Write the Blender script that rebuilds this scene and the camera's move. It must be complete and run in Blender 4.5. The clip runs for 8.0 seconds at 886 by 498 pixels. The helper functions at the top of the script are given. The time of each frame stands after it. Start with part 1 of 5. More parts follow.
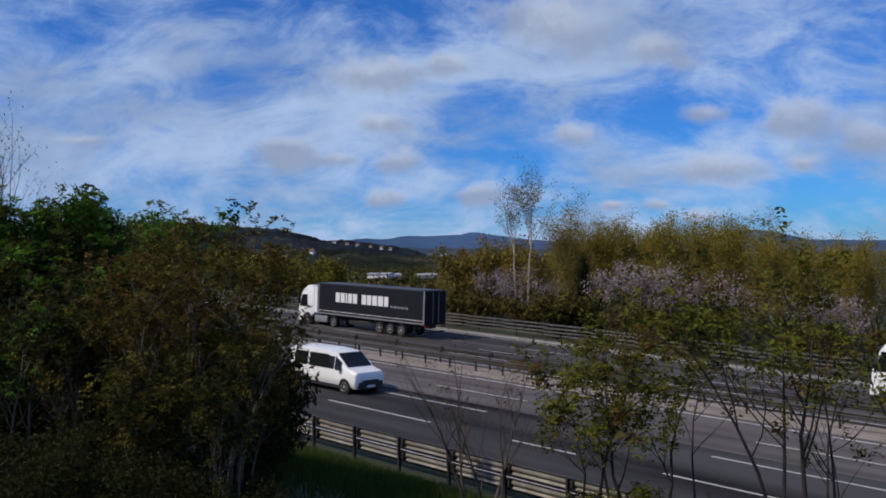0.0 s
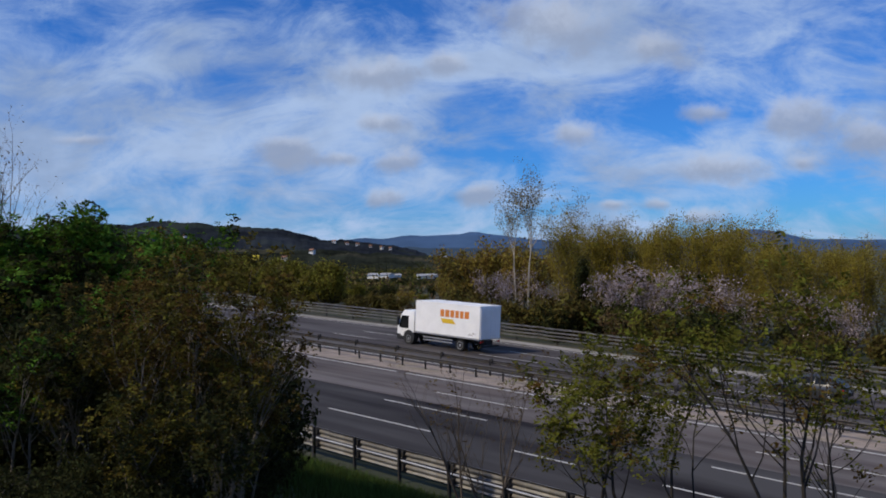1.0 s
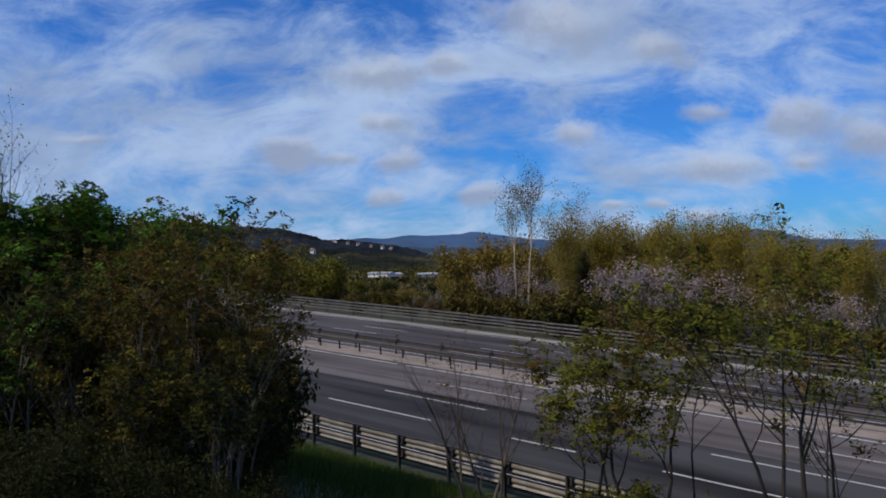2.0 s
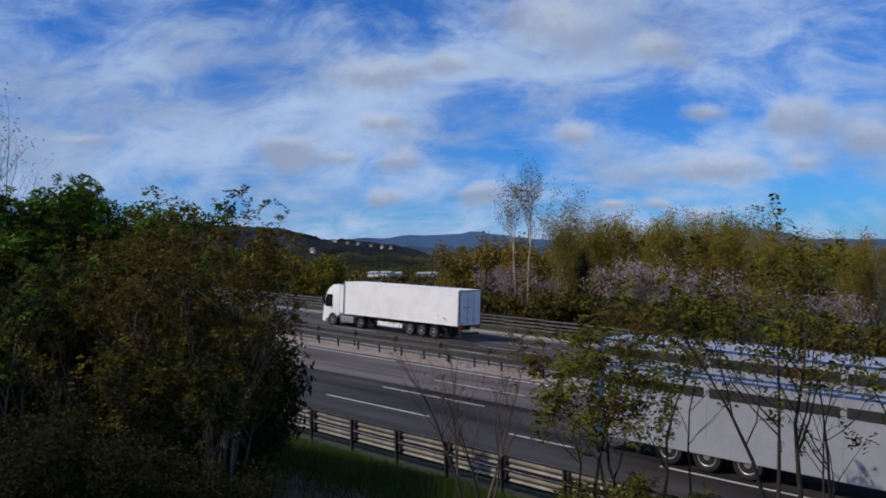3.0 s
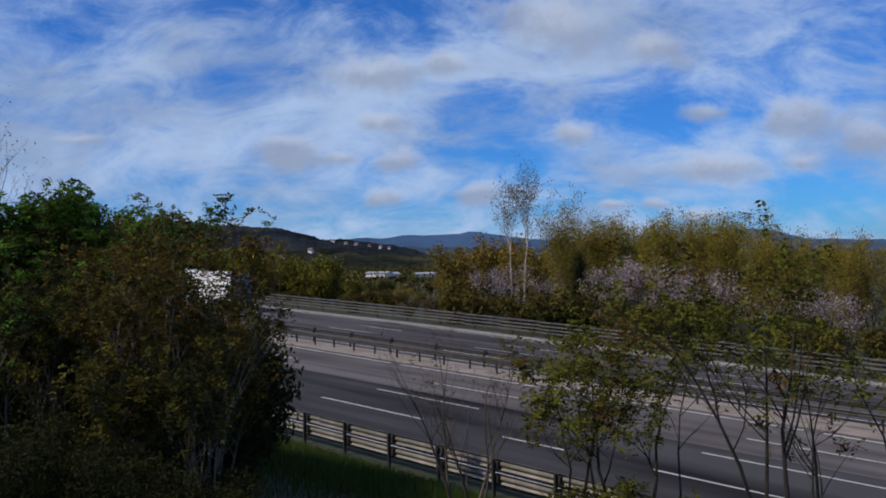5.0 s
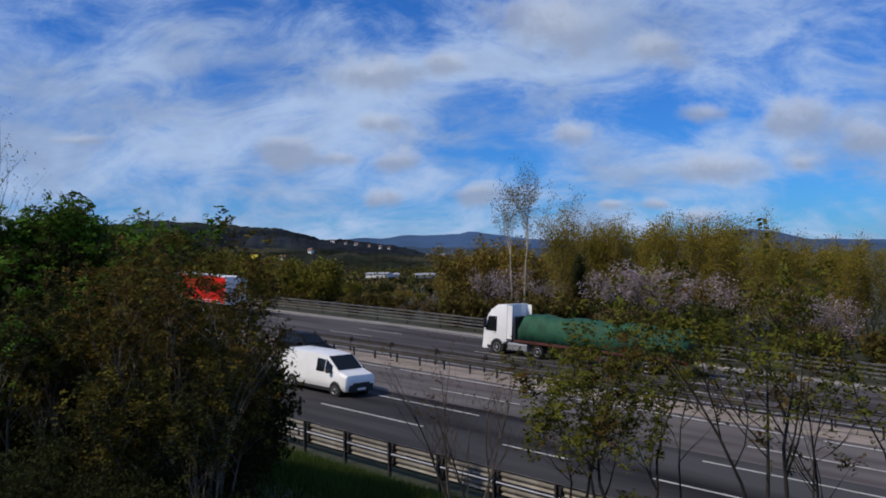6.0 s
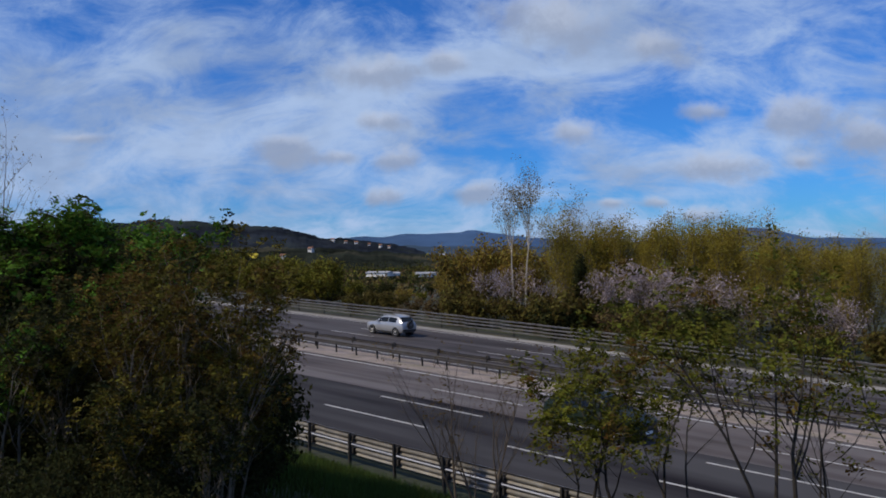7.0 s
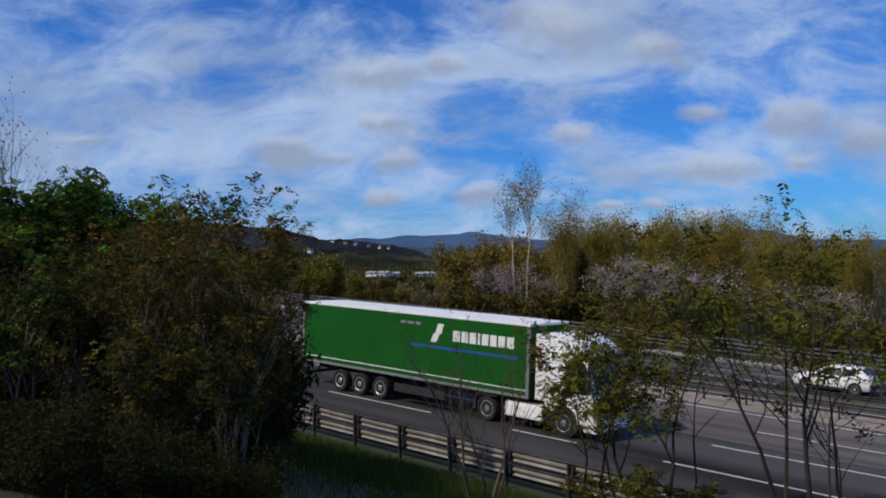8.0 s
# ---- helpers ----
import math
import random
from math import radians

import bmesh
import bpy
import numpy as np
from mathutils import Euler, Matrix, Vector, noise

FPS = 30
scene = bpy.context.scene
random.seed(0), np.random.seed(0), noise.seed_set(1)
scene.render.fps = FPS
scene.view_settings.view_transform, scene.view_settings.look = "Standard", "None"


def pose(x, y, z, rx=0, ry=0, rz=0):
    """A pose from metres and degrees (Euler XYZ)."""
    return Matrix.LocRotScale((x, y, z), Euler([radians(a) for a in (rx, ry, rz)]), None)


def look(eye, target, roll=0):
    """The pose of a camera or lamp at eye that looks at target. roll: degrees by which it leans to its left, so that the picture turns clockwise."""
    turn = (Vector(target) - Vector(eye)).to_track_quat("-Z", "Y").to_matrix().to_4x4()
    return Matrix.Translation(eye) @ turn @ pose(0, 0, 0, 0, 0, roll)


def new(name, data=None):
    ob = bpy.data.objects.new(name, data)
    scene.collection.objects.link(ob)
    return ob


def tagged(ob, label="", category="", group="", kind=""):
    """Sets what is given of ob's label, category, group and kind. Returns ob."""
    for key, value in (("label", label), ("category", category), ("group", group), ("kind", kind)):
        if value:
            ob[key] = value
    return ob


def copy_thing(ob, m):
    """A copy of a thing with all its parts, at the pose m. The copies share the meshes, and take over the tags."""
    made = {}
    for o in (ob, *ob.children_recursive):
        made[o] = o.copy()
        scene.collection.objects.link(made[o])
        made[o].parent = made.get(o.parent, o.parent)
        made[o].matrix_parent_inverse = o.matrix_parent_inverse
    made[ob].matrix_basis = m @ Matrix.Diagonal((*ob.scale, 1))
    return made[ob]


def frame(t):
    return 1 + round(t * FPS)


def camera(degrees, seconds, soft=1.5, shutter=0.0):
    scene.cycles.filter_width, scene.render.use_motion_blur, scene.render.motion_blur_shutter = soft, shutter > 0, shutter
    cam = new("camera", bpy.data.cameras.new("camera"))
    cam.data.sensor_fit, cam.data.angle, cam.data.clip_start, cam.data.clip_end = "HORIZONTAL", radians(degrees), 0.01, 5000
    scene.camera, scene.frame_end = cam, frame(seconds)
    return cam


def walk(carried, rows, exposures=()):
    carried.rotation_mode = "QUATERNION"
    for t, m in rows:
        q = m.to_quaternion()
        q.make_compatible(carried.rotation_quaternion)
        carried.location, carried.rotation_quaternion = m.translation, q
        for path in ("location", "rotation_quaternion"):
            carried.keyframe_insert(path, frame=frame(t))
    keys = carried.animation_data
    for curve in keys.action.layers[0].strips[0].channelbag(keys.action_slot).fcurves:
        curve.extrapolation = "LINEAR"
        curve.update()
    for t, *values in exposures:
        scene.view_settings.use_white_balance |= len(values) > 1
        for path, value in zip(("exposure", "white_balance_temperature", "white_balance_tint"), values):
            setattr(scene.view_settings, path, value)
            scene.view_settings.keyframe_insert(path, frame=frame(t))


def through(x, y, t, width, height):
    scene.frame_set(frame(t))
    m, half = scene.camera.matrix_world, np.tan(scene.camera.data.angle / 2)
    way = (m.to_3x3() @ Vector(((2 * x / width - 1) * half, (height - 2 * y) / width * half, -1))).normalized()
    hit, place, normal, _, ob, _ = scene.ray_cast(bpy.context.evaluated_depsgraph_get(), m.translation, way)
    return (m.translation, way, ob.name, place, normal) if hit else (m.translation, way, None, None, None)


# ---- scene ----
cam = camera(54.3, 8.0, soft=1.85)

# The motorway climbs to the west and leans away to the north; SLOPE along it, LEAN across it.
SLOPE, LEAN, DROP = 0.0466, -0.0253, -0.40
EYE_Z = 8.1
YAW = 0.8262


def road_z(s, lat):
    """Height of the carriageways, s metres along (to the west) and lat metres north of the camera."""
    a = min(abs(s), 130.0) + (60.0 * (1 - math.exp(-(abs(s) - 130.0) / 60.0)) if abs(s) > 130 else 0.0)
    k = min(max((lat - 37.6) / 2.2, 0.0), 1.0)
    far = min(max((lat - 42.2) / 16.0, 0.0), 1.0) * 0.0094 * min(max(s - 56.0, -80.0), 0.0)
    return SLOPE * math.copysign(a, s) + LEAN * (lat - 30) + DROP * k + far


def at(s, lat, h=0.0):
    return Vector((-s, lat, road_z(s, lat) + h))


def aim(right, up, pan, tilt, roll=-1.255):
    """Camera pose: metres to the right and up from its mean place; degrees of pan (to the right), tilt and roll."""
    fx, fy = -math.cos(YAW), math.sin(YAW)
    eye = Vector((fy * right, -fx * right, EYE_Z + up))
    a = YAW + radians(pan)
    return look(eye, eye + Vector((-math.cos(a), math.sin(a), math.tan(radians(tilt)))), roll)


# seconds, metres right, metres up, pan, tilt
PATH = [
    (0.0, -0.127, -0.086, -0.056, 0.587), (0.5, -0.127, 0.151, -0.056, 0.550), (1.0, -0.125, 0.317, -0.056, 0.550),
    (1.5, -0.115, 0.161, -0.169, 0.662), (1.7, -0.108, 0.050, -0.120, 0.600), (2.8, -0.062, -0.468, -0.094, 0.513),
    (3.0, -0.024, -0.293, -0.094, 0.531), (3.5, 0.010, 0.203, -0.094, 0.550), (4.0, -0.006, 0.489, -0.056, 0.550),
    (4.5, 0.134, 0.036, -0.056, 0.531), (4.7, 0.183, -0.262, -0.019, 0.531), (5.8, 0.120, 0.129, 0.019, 0.531),
    (6.0, 0.155, 0.108, 0.019, 0.531), (6.5, 0.059, 0.026, 0.019, 0.587), (7.0, -0.001, 0.224, 0.019, 0.438),
    (7.5, -0.104, -0.407, 0.019, 0.569), (8.0, -0.221, -0.461, 0.075, 0.550)]
walk(cam, [(t, aim(x, z, pan, tilt)) for t, x, z, pan, tilt in PATH])

# ---- sky and sun ----
SUN_EL, SUN_WAY = radians(45), Vector((0.34, 0.94, 0.0)).normalized()
world = bpy.data.worlds.new("world")
scene.world = world
world.use_nodes = True
wn = world.node_tree


def wnode(kind, **sets):
    n = wn.nodes.new(kind)
    for k, v in sets.items():
        n.inputs[k].default_value = v
    return n


def wmath(op, a, b=None, clamp=False):
    n = wn.nodes.new("ShaderNodeMath")
    n.operation, n.use_clamp = op, clamp
    for i, v in enumerate((a, b)):
        if isinstance(v, (int, float)):
            n.inputs[i].default_value = v
        elif v is not None:
            wn.links.new(v, n.inputs[i])
    return n.outputs[0]


def wmix(f, a, b):
    n = wn.nodes.new("ShaderNodeMix")
    n.data_type = "RGBA"
    for sock, v in ((n.inputs[0], f), (n.inputs[6], a), (n.inputs[7], b)):
        if isinstance(v, (tuple, float)):
            sock.default_value = v
        else:
            wn.links.new(v, sock)
    return n.outputs[2]


def wstep(v, lo, hi):
    n = wn.nodes.new("ShaderNodeMapRange")
    n.interpolation_type = "SMOOTHSTEP"
    wn.links.new(v, n.inputs[0])
    n.inputs[1].default_value, n.inputs[2].default_value = lo, hi
    return n.outputs[0]


sky = wn.nodes.new("ShaderNodeTexSky")
sky.sky_type, sky.sun_disc = "NISHITA", False
sky.air_density, sky.dust_density, sky.ozone_density = 1.0, 0.25, 3.0
sky.sun_elevation = SUN_EL
sky.sun_rotation = math.atan2(-SUN_WAY.x, -SUN_WAY.y)
coord = wn.nodes.new("ShaderNodeTexCoord")
turn = wn.nodes.new("ShaderNodeVectorRotate")
turn.rotation_type = "Z_AXIS"
turn.inputs["Angle"].default_value = YAW - math.pi / 2
wn.links.new(coord.outputs["Generated"], turn.inputs["Vector"])
sep = wn.nodes.new("ShaderNodeSeparateXYZ")
wn.links.new(turn.outputs[0], sep.inputs[0])
dx, dy, dz = sep.outputs
lift = wmath("ADD", wmath("MAXIMUM", dz, 0.0), 0.62)
uv = wn.nodes.new("ShaderNodeCombineXYZ")
wn.links.new(wmath("DIVIDE", dx, lift), uv.inputs[0])
wn.links.new(wmath("DIVIDE", dy, lift), uv.inputs[1])


def cloud_noise(scale, stretch, angle, detail, rough, distort, seed):
    mp = wn.nodes.new("ShaderNodeMapping")
    mp.inputs["Scale"].default_value = (stretch, 1.0, 1.0)
    mp.inputs["Rotation"].default_value = (0, 0, radians(angle))
    mp.inputs["Location"].default_value = (seed, seed * 0.7, 0)
    wn.links.new(uv.outputs[0], mp.inputs[0])
    n = wnode("ShaderNodeTexNoise", Scale=scale, Detail=detail, Roughness=rough, Distortion=distort)
    wn.links.new(mp.outputs[0], n.inputs["Vector"])
    return n.outputs[0]


veil = cloud_noise(4.4, 0.62, 28, 10, 0.60, 0.45, 5.2)       # broad streaky sheets
wisp = cloud_noise(12.0, 0.60, 40, 10, 0.66, 0.7, 7.1)          # fine combed wisps
heap = cloud_noise(5.2, 0.8, 10, 9, 0.55, 0.2, 1.9)         # broken greyer cumulus
low = wstep(dz, 0.30, 0.02)
cover = wmath("ADD", wmath("ADD", wmath("MULTIPLY", veil, 0.64), wmath("MULTIPLY", wisp, 0.48)), wmath("MULTIPLY", low, 0.05))
# broad thicker and thinner parts of the sheets: bearing and height as tangents, half sizes, amount
SHEETS = [(0.13, 0.225, 0.12, 0.05, 0.04), (-0.39, 0.125, 0.20, 0.055, 0.13), (-0.10, 0.14, 0.13, 0.06, 0.10), (-0.02, 0.225, 0.12, 0.04, 0.10), (0.36, 0.235, 0.16, 0.05, 0.04), (0.33, 0.11, 0.10, 0.03, 0.06),
          (-0.46, 0.275, 0.14, 0.045, -0.07), (-0.27, 0.200, 0.09, 0.016, -0.07), (-0.24, 0.270, 0.12, 0.02, 0.07), (0.06, 0.185, 0.06, 0.018, -0.08), (0.27, 0.145, 0.05, 0.028, -0.10),
          (0.47, 0.065, 0.10, 0.022, -0.13), (0.03, 0.118, 0.09, 0.012, -0.09), (-0.12, 0.062, 0.10, 0.010, -0.06), (-0.27, 0.235, 0.09, 0.014, 0.08)]
front = wmath("MAXIMUM", dy, 0.02)
bear, rise = wmath("DIVIDE", dx, front), wmath("DIVIDE", dz, front)
for u0, w0, a, b, amount in SHEETS:
    du = wmath("DIVIDE", wmath("SUBTRACT", bear, u0), a)
    dw = wmath("DIVIDE", wmath("SUBTRACT", rise, w0), b)
    bell = wmath("POWER", 2.718, wmath("MULTIPLY", wmath("ADD", wmath("MULTIPLY", du, du), wmath("MULTIPLY", dw, dw)), -1.0))
    cover = wmath("ADD", cover, wmath("MULTIPLY", bell, amount))
sheet = wmath("MULTIPLY", wstep(cover, 0.455, 0.73), 0.94)
# single puffs: bearing and height as tangents, half sizes, greyness of the belly
PUFFS = [(0.142, 0.264, 0.076, 0.040, 0.8), (0.245, 0.238, 0.045, 0.026, 0.7), (0.405, 0.149, 0.056, 0.028, 0.65), (0.32, 0.097, 0.070, 0.021, 0.6),
         (0.296, 0.040, 0.033, 0.011, 0.1), (0.198, 0.057, 0.021, 0.007, 0.4), (0.252, 0.056, 0.024, 0.008, 0.3), (0.16, 0.139, 0.050, 0.018, 0.6),
         (-0.05, 0.110, 0.028, 0.013, 0.6), (-0.176, 0.127, 0.036, 0.020, 0.85), (-0.118, 0.117, 0.028, 0.011, 0.75), (-0.073, 0.068, 0.034, 0.013, 0.8),
         (0.038, 0.072, 0.036, 0.014, 0.75), (-0.078, 0.213, 0.050, 0.020, 0.85), (0.42, 0.102, 0.028, 0.013, 0.4), (0.50, 0.122, 0.032, 0.020, 0.8),
         (-0.072, 0.156, 0.034, 0.012, 0.7), (0.01, 0.222, 0.032, 0.015, 0.7), (0.31, 0.160, 0.032, 0.012, 0.8), (-0.42, 0.145, 0.040, 0.008, 0.8)]
edge = wnode("ShaderNodeTexNoise", Scale=13.0, Detail=9.0, Roughness=0.62)
wn.links.new(turn.outputs[0], edge.inputs["Vector"])
ragged = wmath("MULTIPLY", wmath("SUBTRACT", edge.outputs[0], 0.5), 3.4)
tinted = wn.nodes.new("ShaderNodeMix")
tinted.data_type, tinted.blend_type = "RGBA", "MULTIPLY"
tinted.inputs[0].default_value = 1.0
wn.links.new(sky.outputs[0], tinted.inputs[6])
tinted.inputs[7].default_value = (0.29, 0.86, 1.82, 1)
shade = wmix(wstep(heap, 0.42, 0.66), (6.6, 8.7, 12.6, 1), (4.6, 6.2, 9.4, 1))
colour = wmix(sheet, tinted.outputs[2], shade)
for u0, w0, a, b, grey in PUFFS:
    du = wmath("DIVIDE", wmath("SUBTRACT", bear, u0), a)
    dw = wmath("DIVIDE", wmath("SUBTRACT", rise, w0), b)
    far = wmath("ADD", wmath("SQRT", wmath("ADD", wmath("MULTIPLY", du, du), wmath("MULTIPLY", dw, dw))), ragged)
    mask = wmath("MULTIPLY", wstep(far, 1.3, 0.2), 0.84)
    lit = wstep(wmath("ADD", dw, ragged), -0.6 + grey * 0.4, 1.0)
    colour = wmix(mask, colour, wmix(lit, (4.7, 5.7, 8.0, 1), (8.6, 9.5, 11.6, 1)))
wn.links.new(colour, wn.nodes["Background"].inputs["Color"])
wn.nodes["Background"].inputs["Strength"].default_value = 0.062

sun = new("sun", bpy.data.lights.new("sun", "SUN"))
sun.data.energy, sun.data.angle, sun.data.color = 3.1, radians(0.6), (1.0, 0.875, 0.69)
sun.matrix_world = look((0, 0, 60), Vector((0, 0, 60)) + SUN_WAY * math.cos(SUN_EL) - Vector((0, 0, math.sin(SUN_EL))))
scene.view_settings.exposure = 0.0


# ---- materials ----
def material(name, base, rough=0.7, metal=0.0, vary=0.25, scale=3.0, fine=40.0, bump=0.0, dirt=None, island=0.0, rnd=0.0, through=0.0, coat=0.0, spec=0.5, streak=None):
    """Two scales of noise on the base colour, optional dirt colour, relief, and differences from piece to piece."""
    m = bpy.data.materials.new(name)
    m.use_nodes = True
    nt = m.node_tree
    bsdf = nt.nodes["Principled BSDF"]
    bsdf.inputs["Roughness"].default_value, bsdf.inputs["Metallic"].default_value = rough, metal
    bsdf.inputs["Coat Weight"].default_value, bsdf.inputs["Specular IOR Level"].default_value = coat, spec
    tc = nt.nodes.new("ShaderNodeTexCoord")

    def noise_node(sc, detail):
        n = nt.nodes.new("ShaderNodeTexNoise")
        n.inputs["Scale"].default_value, n.inputs["Detail"].default_value = sc, detail
        nt.links.new(tc.outputs["Object"], n.inputs["Vector"])
        return n.outputs[0]

    def streak_node():
        mp = nt.nodes.new("ShaderNodeMapping")
        mp.inputs["Scale"].default_value = streak
        nt.links.new(tc.outputs["Object"], mp.inputs[0])
        n = nt.nodes.new("ShaderNodeTexNoise")
        n.inputs["Scale"].default_value, n.inputs["Detail"].default_value = 1.0, 4
        nt.links.new(mp.outputs[0], n.inputs["Vector"])
        return n.outputs[0]

    def mix(f, a, b, kind="MIX"):
        n = nt.nodes.new("ShaderNodeMix")
        n.data_type, n.blend_type = "RGBA", kind
        for sock, v in ((n.inputs[0], f), (n.inputs[6], a), (n.inputs[7], b)):
            if isinstance(v, (tuple, float)):
                sock.default_value = v
            else:
                nt.links.new(v, sock)
        return n.outputs[2]

    def ramp(v, lo, hi):
        n = nt.nodes.new("ShaderNodeMapRange")
        nt.links.new(v, n.inputs[0])
        n.inputs[1].default_value, n.inputs[2].default_value = lo, hi
        return n.outputs[0]

    c = Vector(base)
    big, small = noise_node(scale, 5), noise_node(fine, 3)
    lo, hi = tuple(c * (1 - vary)) + (1,), tuple(c * (1 + vary)) + (1,)
    col = mix(ramp(big, 0.3, 0.7), lo, hi)
    col = mix(ramp(small, 0.25, 0.75), mix(0.35 * min(vary * 3, 1), col, (0, 0, 0, 1)), col)
    if streak:
        col = mix(ramp(streak_node(), 0.35, 0.65), mix(0.18, col, (0, 0, 0, 1)), mix(0.06, col, (1, 1, 1, 1)))
    if dirt:
        col = mix(ramp(noise_node(scale * 0.6, 7), 0.52, 0.72), col, tuple(dirt) + (1,))
    if island or rnd:
        src = nt.nodes.new("ShaderNodeNewGeometry").outputs["Random Per Island"] if island else nt.nodes.new("ShaderNodeObjectInfo").outputs["Random"]
        hsv = nt.nodes.new("ShaderNodeHueSaturation")
        hsv.inputs["Fac"].default_value = 1.0
        k = island or rnd
        val = nt.nodes.new("ShaderNodeMapRange")
        nt.links.new(src, val.inputs[0])
        val.inputs[3].default_value, val.inputs[4].default_value = 1 - k, 1 + k
        hue = nt.nodes.new("ShaderNodeMapRange")
        nt.links.new(src, hue.inputs[0])
        hue.inputs[3].default_value, hue.inputs[4].default_value = 0.5 - k * 0.06, 0.5 + k * 0.05
        nt.links.new(val.outputs[0], hsv.inputs["Value"])
        nt.links.new(hue.outputs[0], hsv.inputs["Hue"])
        nt.links.new(col, hsv.inputs["Color"])
        col = hsv.outputs[0]
    nt.links.new(col, bsdf.inputs["Base Color"])
    if bump:
        b = nt.nodes.new("ShaderNodeBump")
        b.inputs["Strength"].default_value, b.inputs["Distance"].default_value = 0.6, bump
        nt.links.new(small, b.inputs["Height"])
        nt.links.new(b.outputs[0], bsdf.inputs["Normal"])
    if through:
        tr = nt.nodes.new("ShaderNodeBsdfTranslucent")
        nt.links.new(col, tr.inputs[0])
        ms = nt.nodes.new("ShaderNodeMixShader")
        ms.inputs[0].default_value = through
        nt.links.new(bsdf.outputs[0], ms.inputs[1])
        nt.links.new(tr.outputs[0], ms.inputs[2])
        nt.links.new(ms.outputs[0], nt.nodes["Material Output"].inputs[0])
    return m


M_DARK_ASPHALT = material("dark_asphalt", (0.0152, 0.0124, 0.0146), 0.85, vary=0.22, scale=0.35, fine=30, bump=0.004, spec=0.06, streak=(0.012, 0.35, 1.0))
M_ASPHALT = material("worn_asphalt", (0.104, 0.087, 0.083), 0.88, vary=0.16, scale=0.3, fine=30, bump=0.004, dirt=(0.122, 0.102, 0.095), spec=0.12, streak=(0.012, 0.9, 1.0))
M_FAR_ASPHALT = material("far_asphalt", (0.050, 0.041, 0.041), 0.88, spec=0.15, vary=0.2, scale=0.25, fine=30, streak=(0.010, 0.8, 1.0))
M_CONCRETE = material("pale_concrete", (0.30, 0.28, 0.25), 0.9, vary=0.2, scale=0.6, fine=12, dirt=(0.20, 0.17, 0.13))
M_SOIL = material("reddish_gravel", (0.34, 0.275, 0.225), 0.95, vary=0.3, scale=0.8, fine=14, bump=0.02, dirt=(0.24, 0.20, 0.13))
M_VERGE = material("weedy_earth", (0.075, 0.066, 0.035), 0.95, vary=0.4, scale=0.6, fine=9, bump=0.03, dirt=(0.045, 0.055, 0.018))
M_LINE = material("road_paint", (0.52, 0.51, 0.48), 0.7, vary=0.15, scale=2.0, fine=25, dirt=(0.30, 0.30, 0.30))
M_STEEL = material("galvanised_steel", (0.225, 0.215, 0.20), 0.55, 0.35, vary=0.3, scale=1.6, fine=22, dirt=(0.16, 0.13, 0.10), rnd=0.12)
M_WEATHERED = material("weathered_steel", (0.080, 0.074, 0.070), 0.6, 0.3, vary=0.3, scale=1.6, fine=22, dirt=(0.06, 0.048, 0.04), rnd=0.15)
M_POST = material("dark_post_steel", (0.05, 0.046, 0.043), 0.7, 0.3, vary=0.3, scale=3, fine=30)
M_GROUND = material("grassy_earth", (0.034, 0.040, 0.013), 0.95, vary=0.4, scale=0.12, fine=2.5, bump=0.05, dirt=(0.060, 0.048, 0.026))
M_GRASS = material("grass_blades", (0.060, 0.095, 0.018), 0.7, vary=0.3, scale=0.6, fine=8, island=0.45, through=0.25, spec=0.1)
M_BARK = material("grey_bark", (0.034, 0.028, 0.022), 0.9, vary=0.35, scale=4, fine=40, bump=0.01)
M_PALE_BARK = material("pale_birch_bark", (0.42, 0.37, 0.29), 0.8, vary=0.3, scale=1.5, fine=14)
M_STEM = material("pale_grey_stem", (0.155, 0.128, 0.096), 0.85, vary=0.3, scale=4, fine=40)
M_TWIG = material("light_twig", (0.105, 0.082, 0.062), 0.85, vary=0.3, scale=4, fine=40)


def leaf_material(name, c, through=0.3, island=0.5):
    return material(name, c, 0.85, vary=0.3, scale=0.5, fine=6, island=island, through=through, spec=0.08)


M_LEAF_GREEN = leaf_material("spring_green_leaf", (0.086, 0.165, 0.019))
# M_LEAF_SHADE, and M_LEAF_RUSSET in part, carry the embankment's shade as leaf colour
M_LEAF_SHADE = leaf_material("shaded_olive_leaf", (0.035, 0.038, 0.012))
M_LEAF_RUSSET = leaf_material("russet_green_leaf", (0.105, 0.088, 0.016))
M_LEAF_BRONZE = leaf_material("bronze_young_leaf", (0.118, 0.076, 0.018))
M_LEAF_FRESH = leaf_material("fresh_locust_leaf", (0.120, 0.122, 0.017), island=0.45)
M_LEAF_OLIVE = leaf_material("olive_leaf", (0.165, 0.150, 0.024))
M_LEAF_SCRUB = leaf_material("dull_olive_scrub_leaf", (0.115, 0.092, 0.024))
M_LEAF_YELLOW = leaf_material("yellow_olive_leaf", (0.270, 0.212, 0.034), island=0.35)
M_LEAF_OCHRE = leaf_material("ochre_leaf", (0.250, 0.178, 0.038))
M_LEAF_BROWN = leaf_material("brown_scrub_leaf", (0.155, 0.108, 0.048))
M_LEAF_DARK = leaf_material("dark_evergreen_leaf", (0.046, 0.050, 0.016))
M_LEAF_PINK = leaf_material("lilac_blossom", (0.46, 0.38, 0.39))
M_LEAF_GREY = leaf_material("budding_grey_leaf", (0.24, 0.205, 0.13))


# ---- building helpers ----
def part(name, bm, mat, parent=None, label="", smooth=False):
    me = bpy.data.meshes.new(name)
    bm.to_mesh(me)
    bm.free()
    me.materials.append(mat)
    if smooth:
        me.polygons.foreach_set("use_smooth", [True] * len(me.polygons))
    ob = new(name, me)
    ob.parent = parent
    return tagged(ob, label)


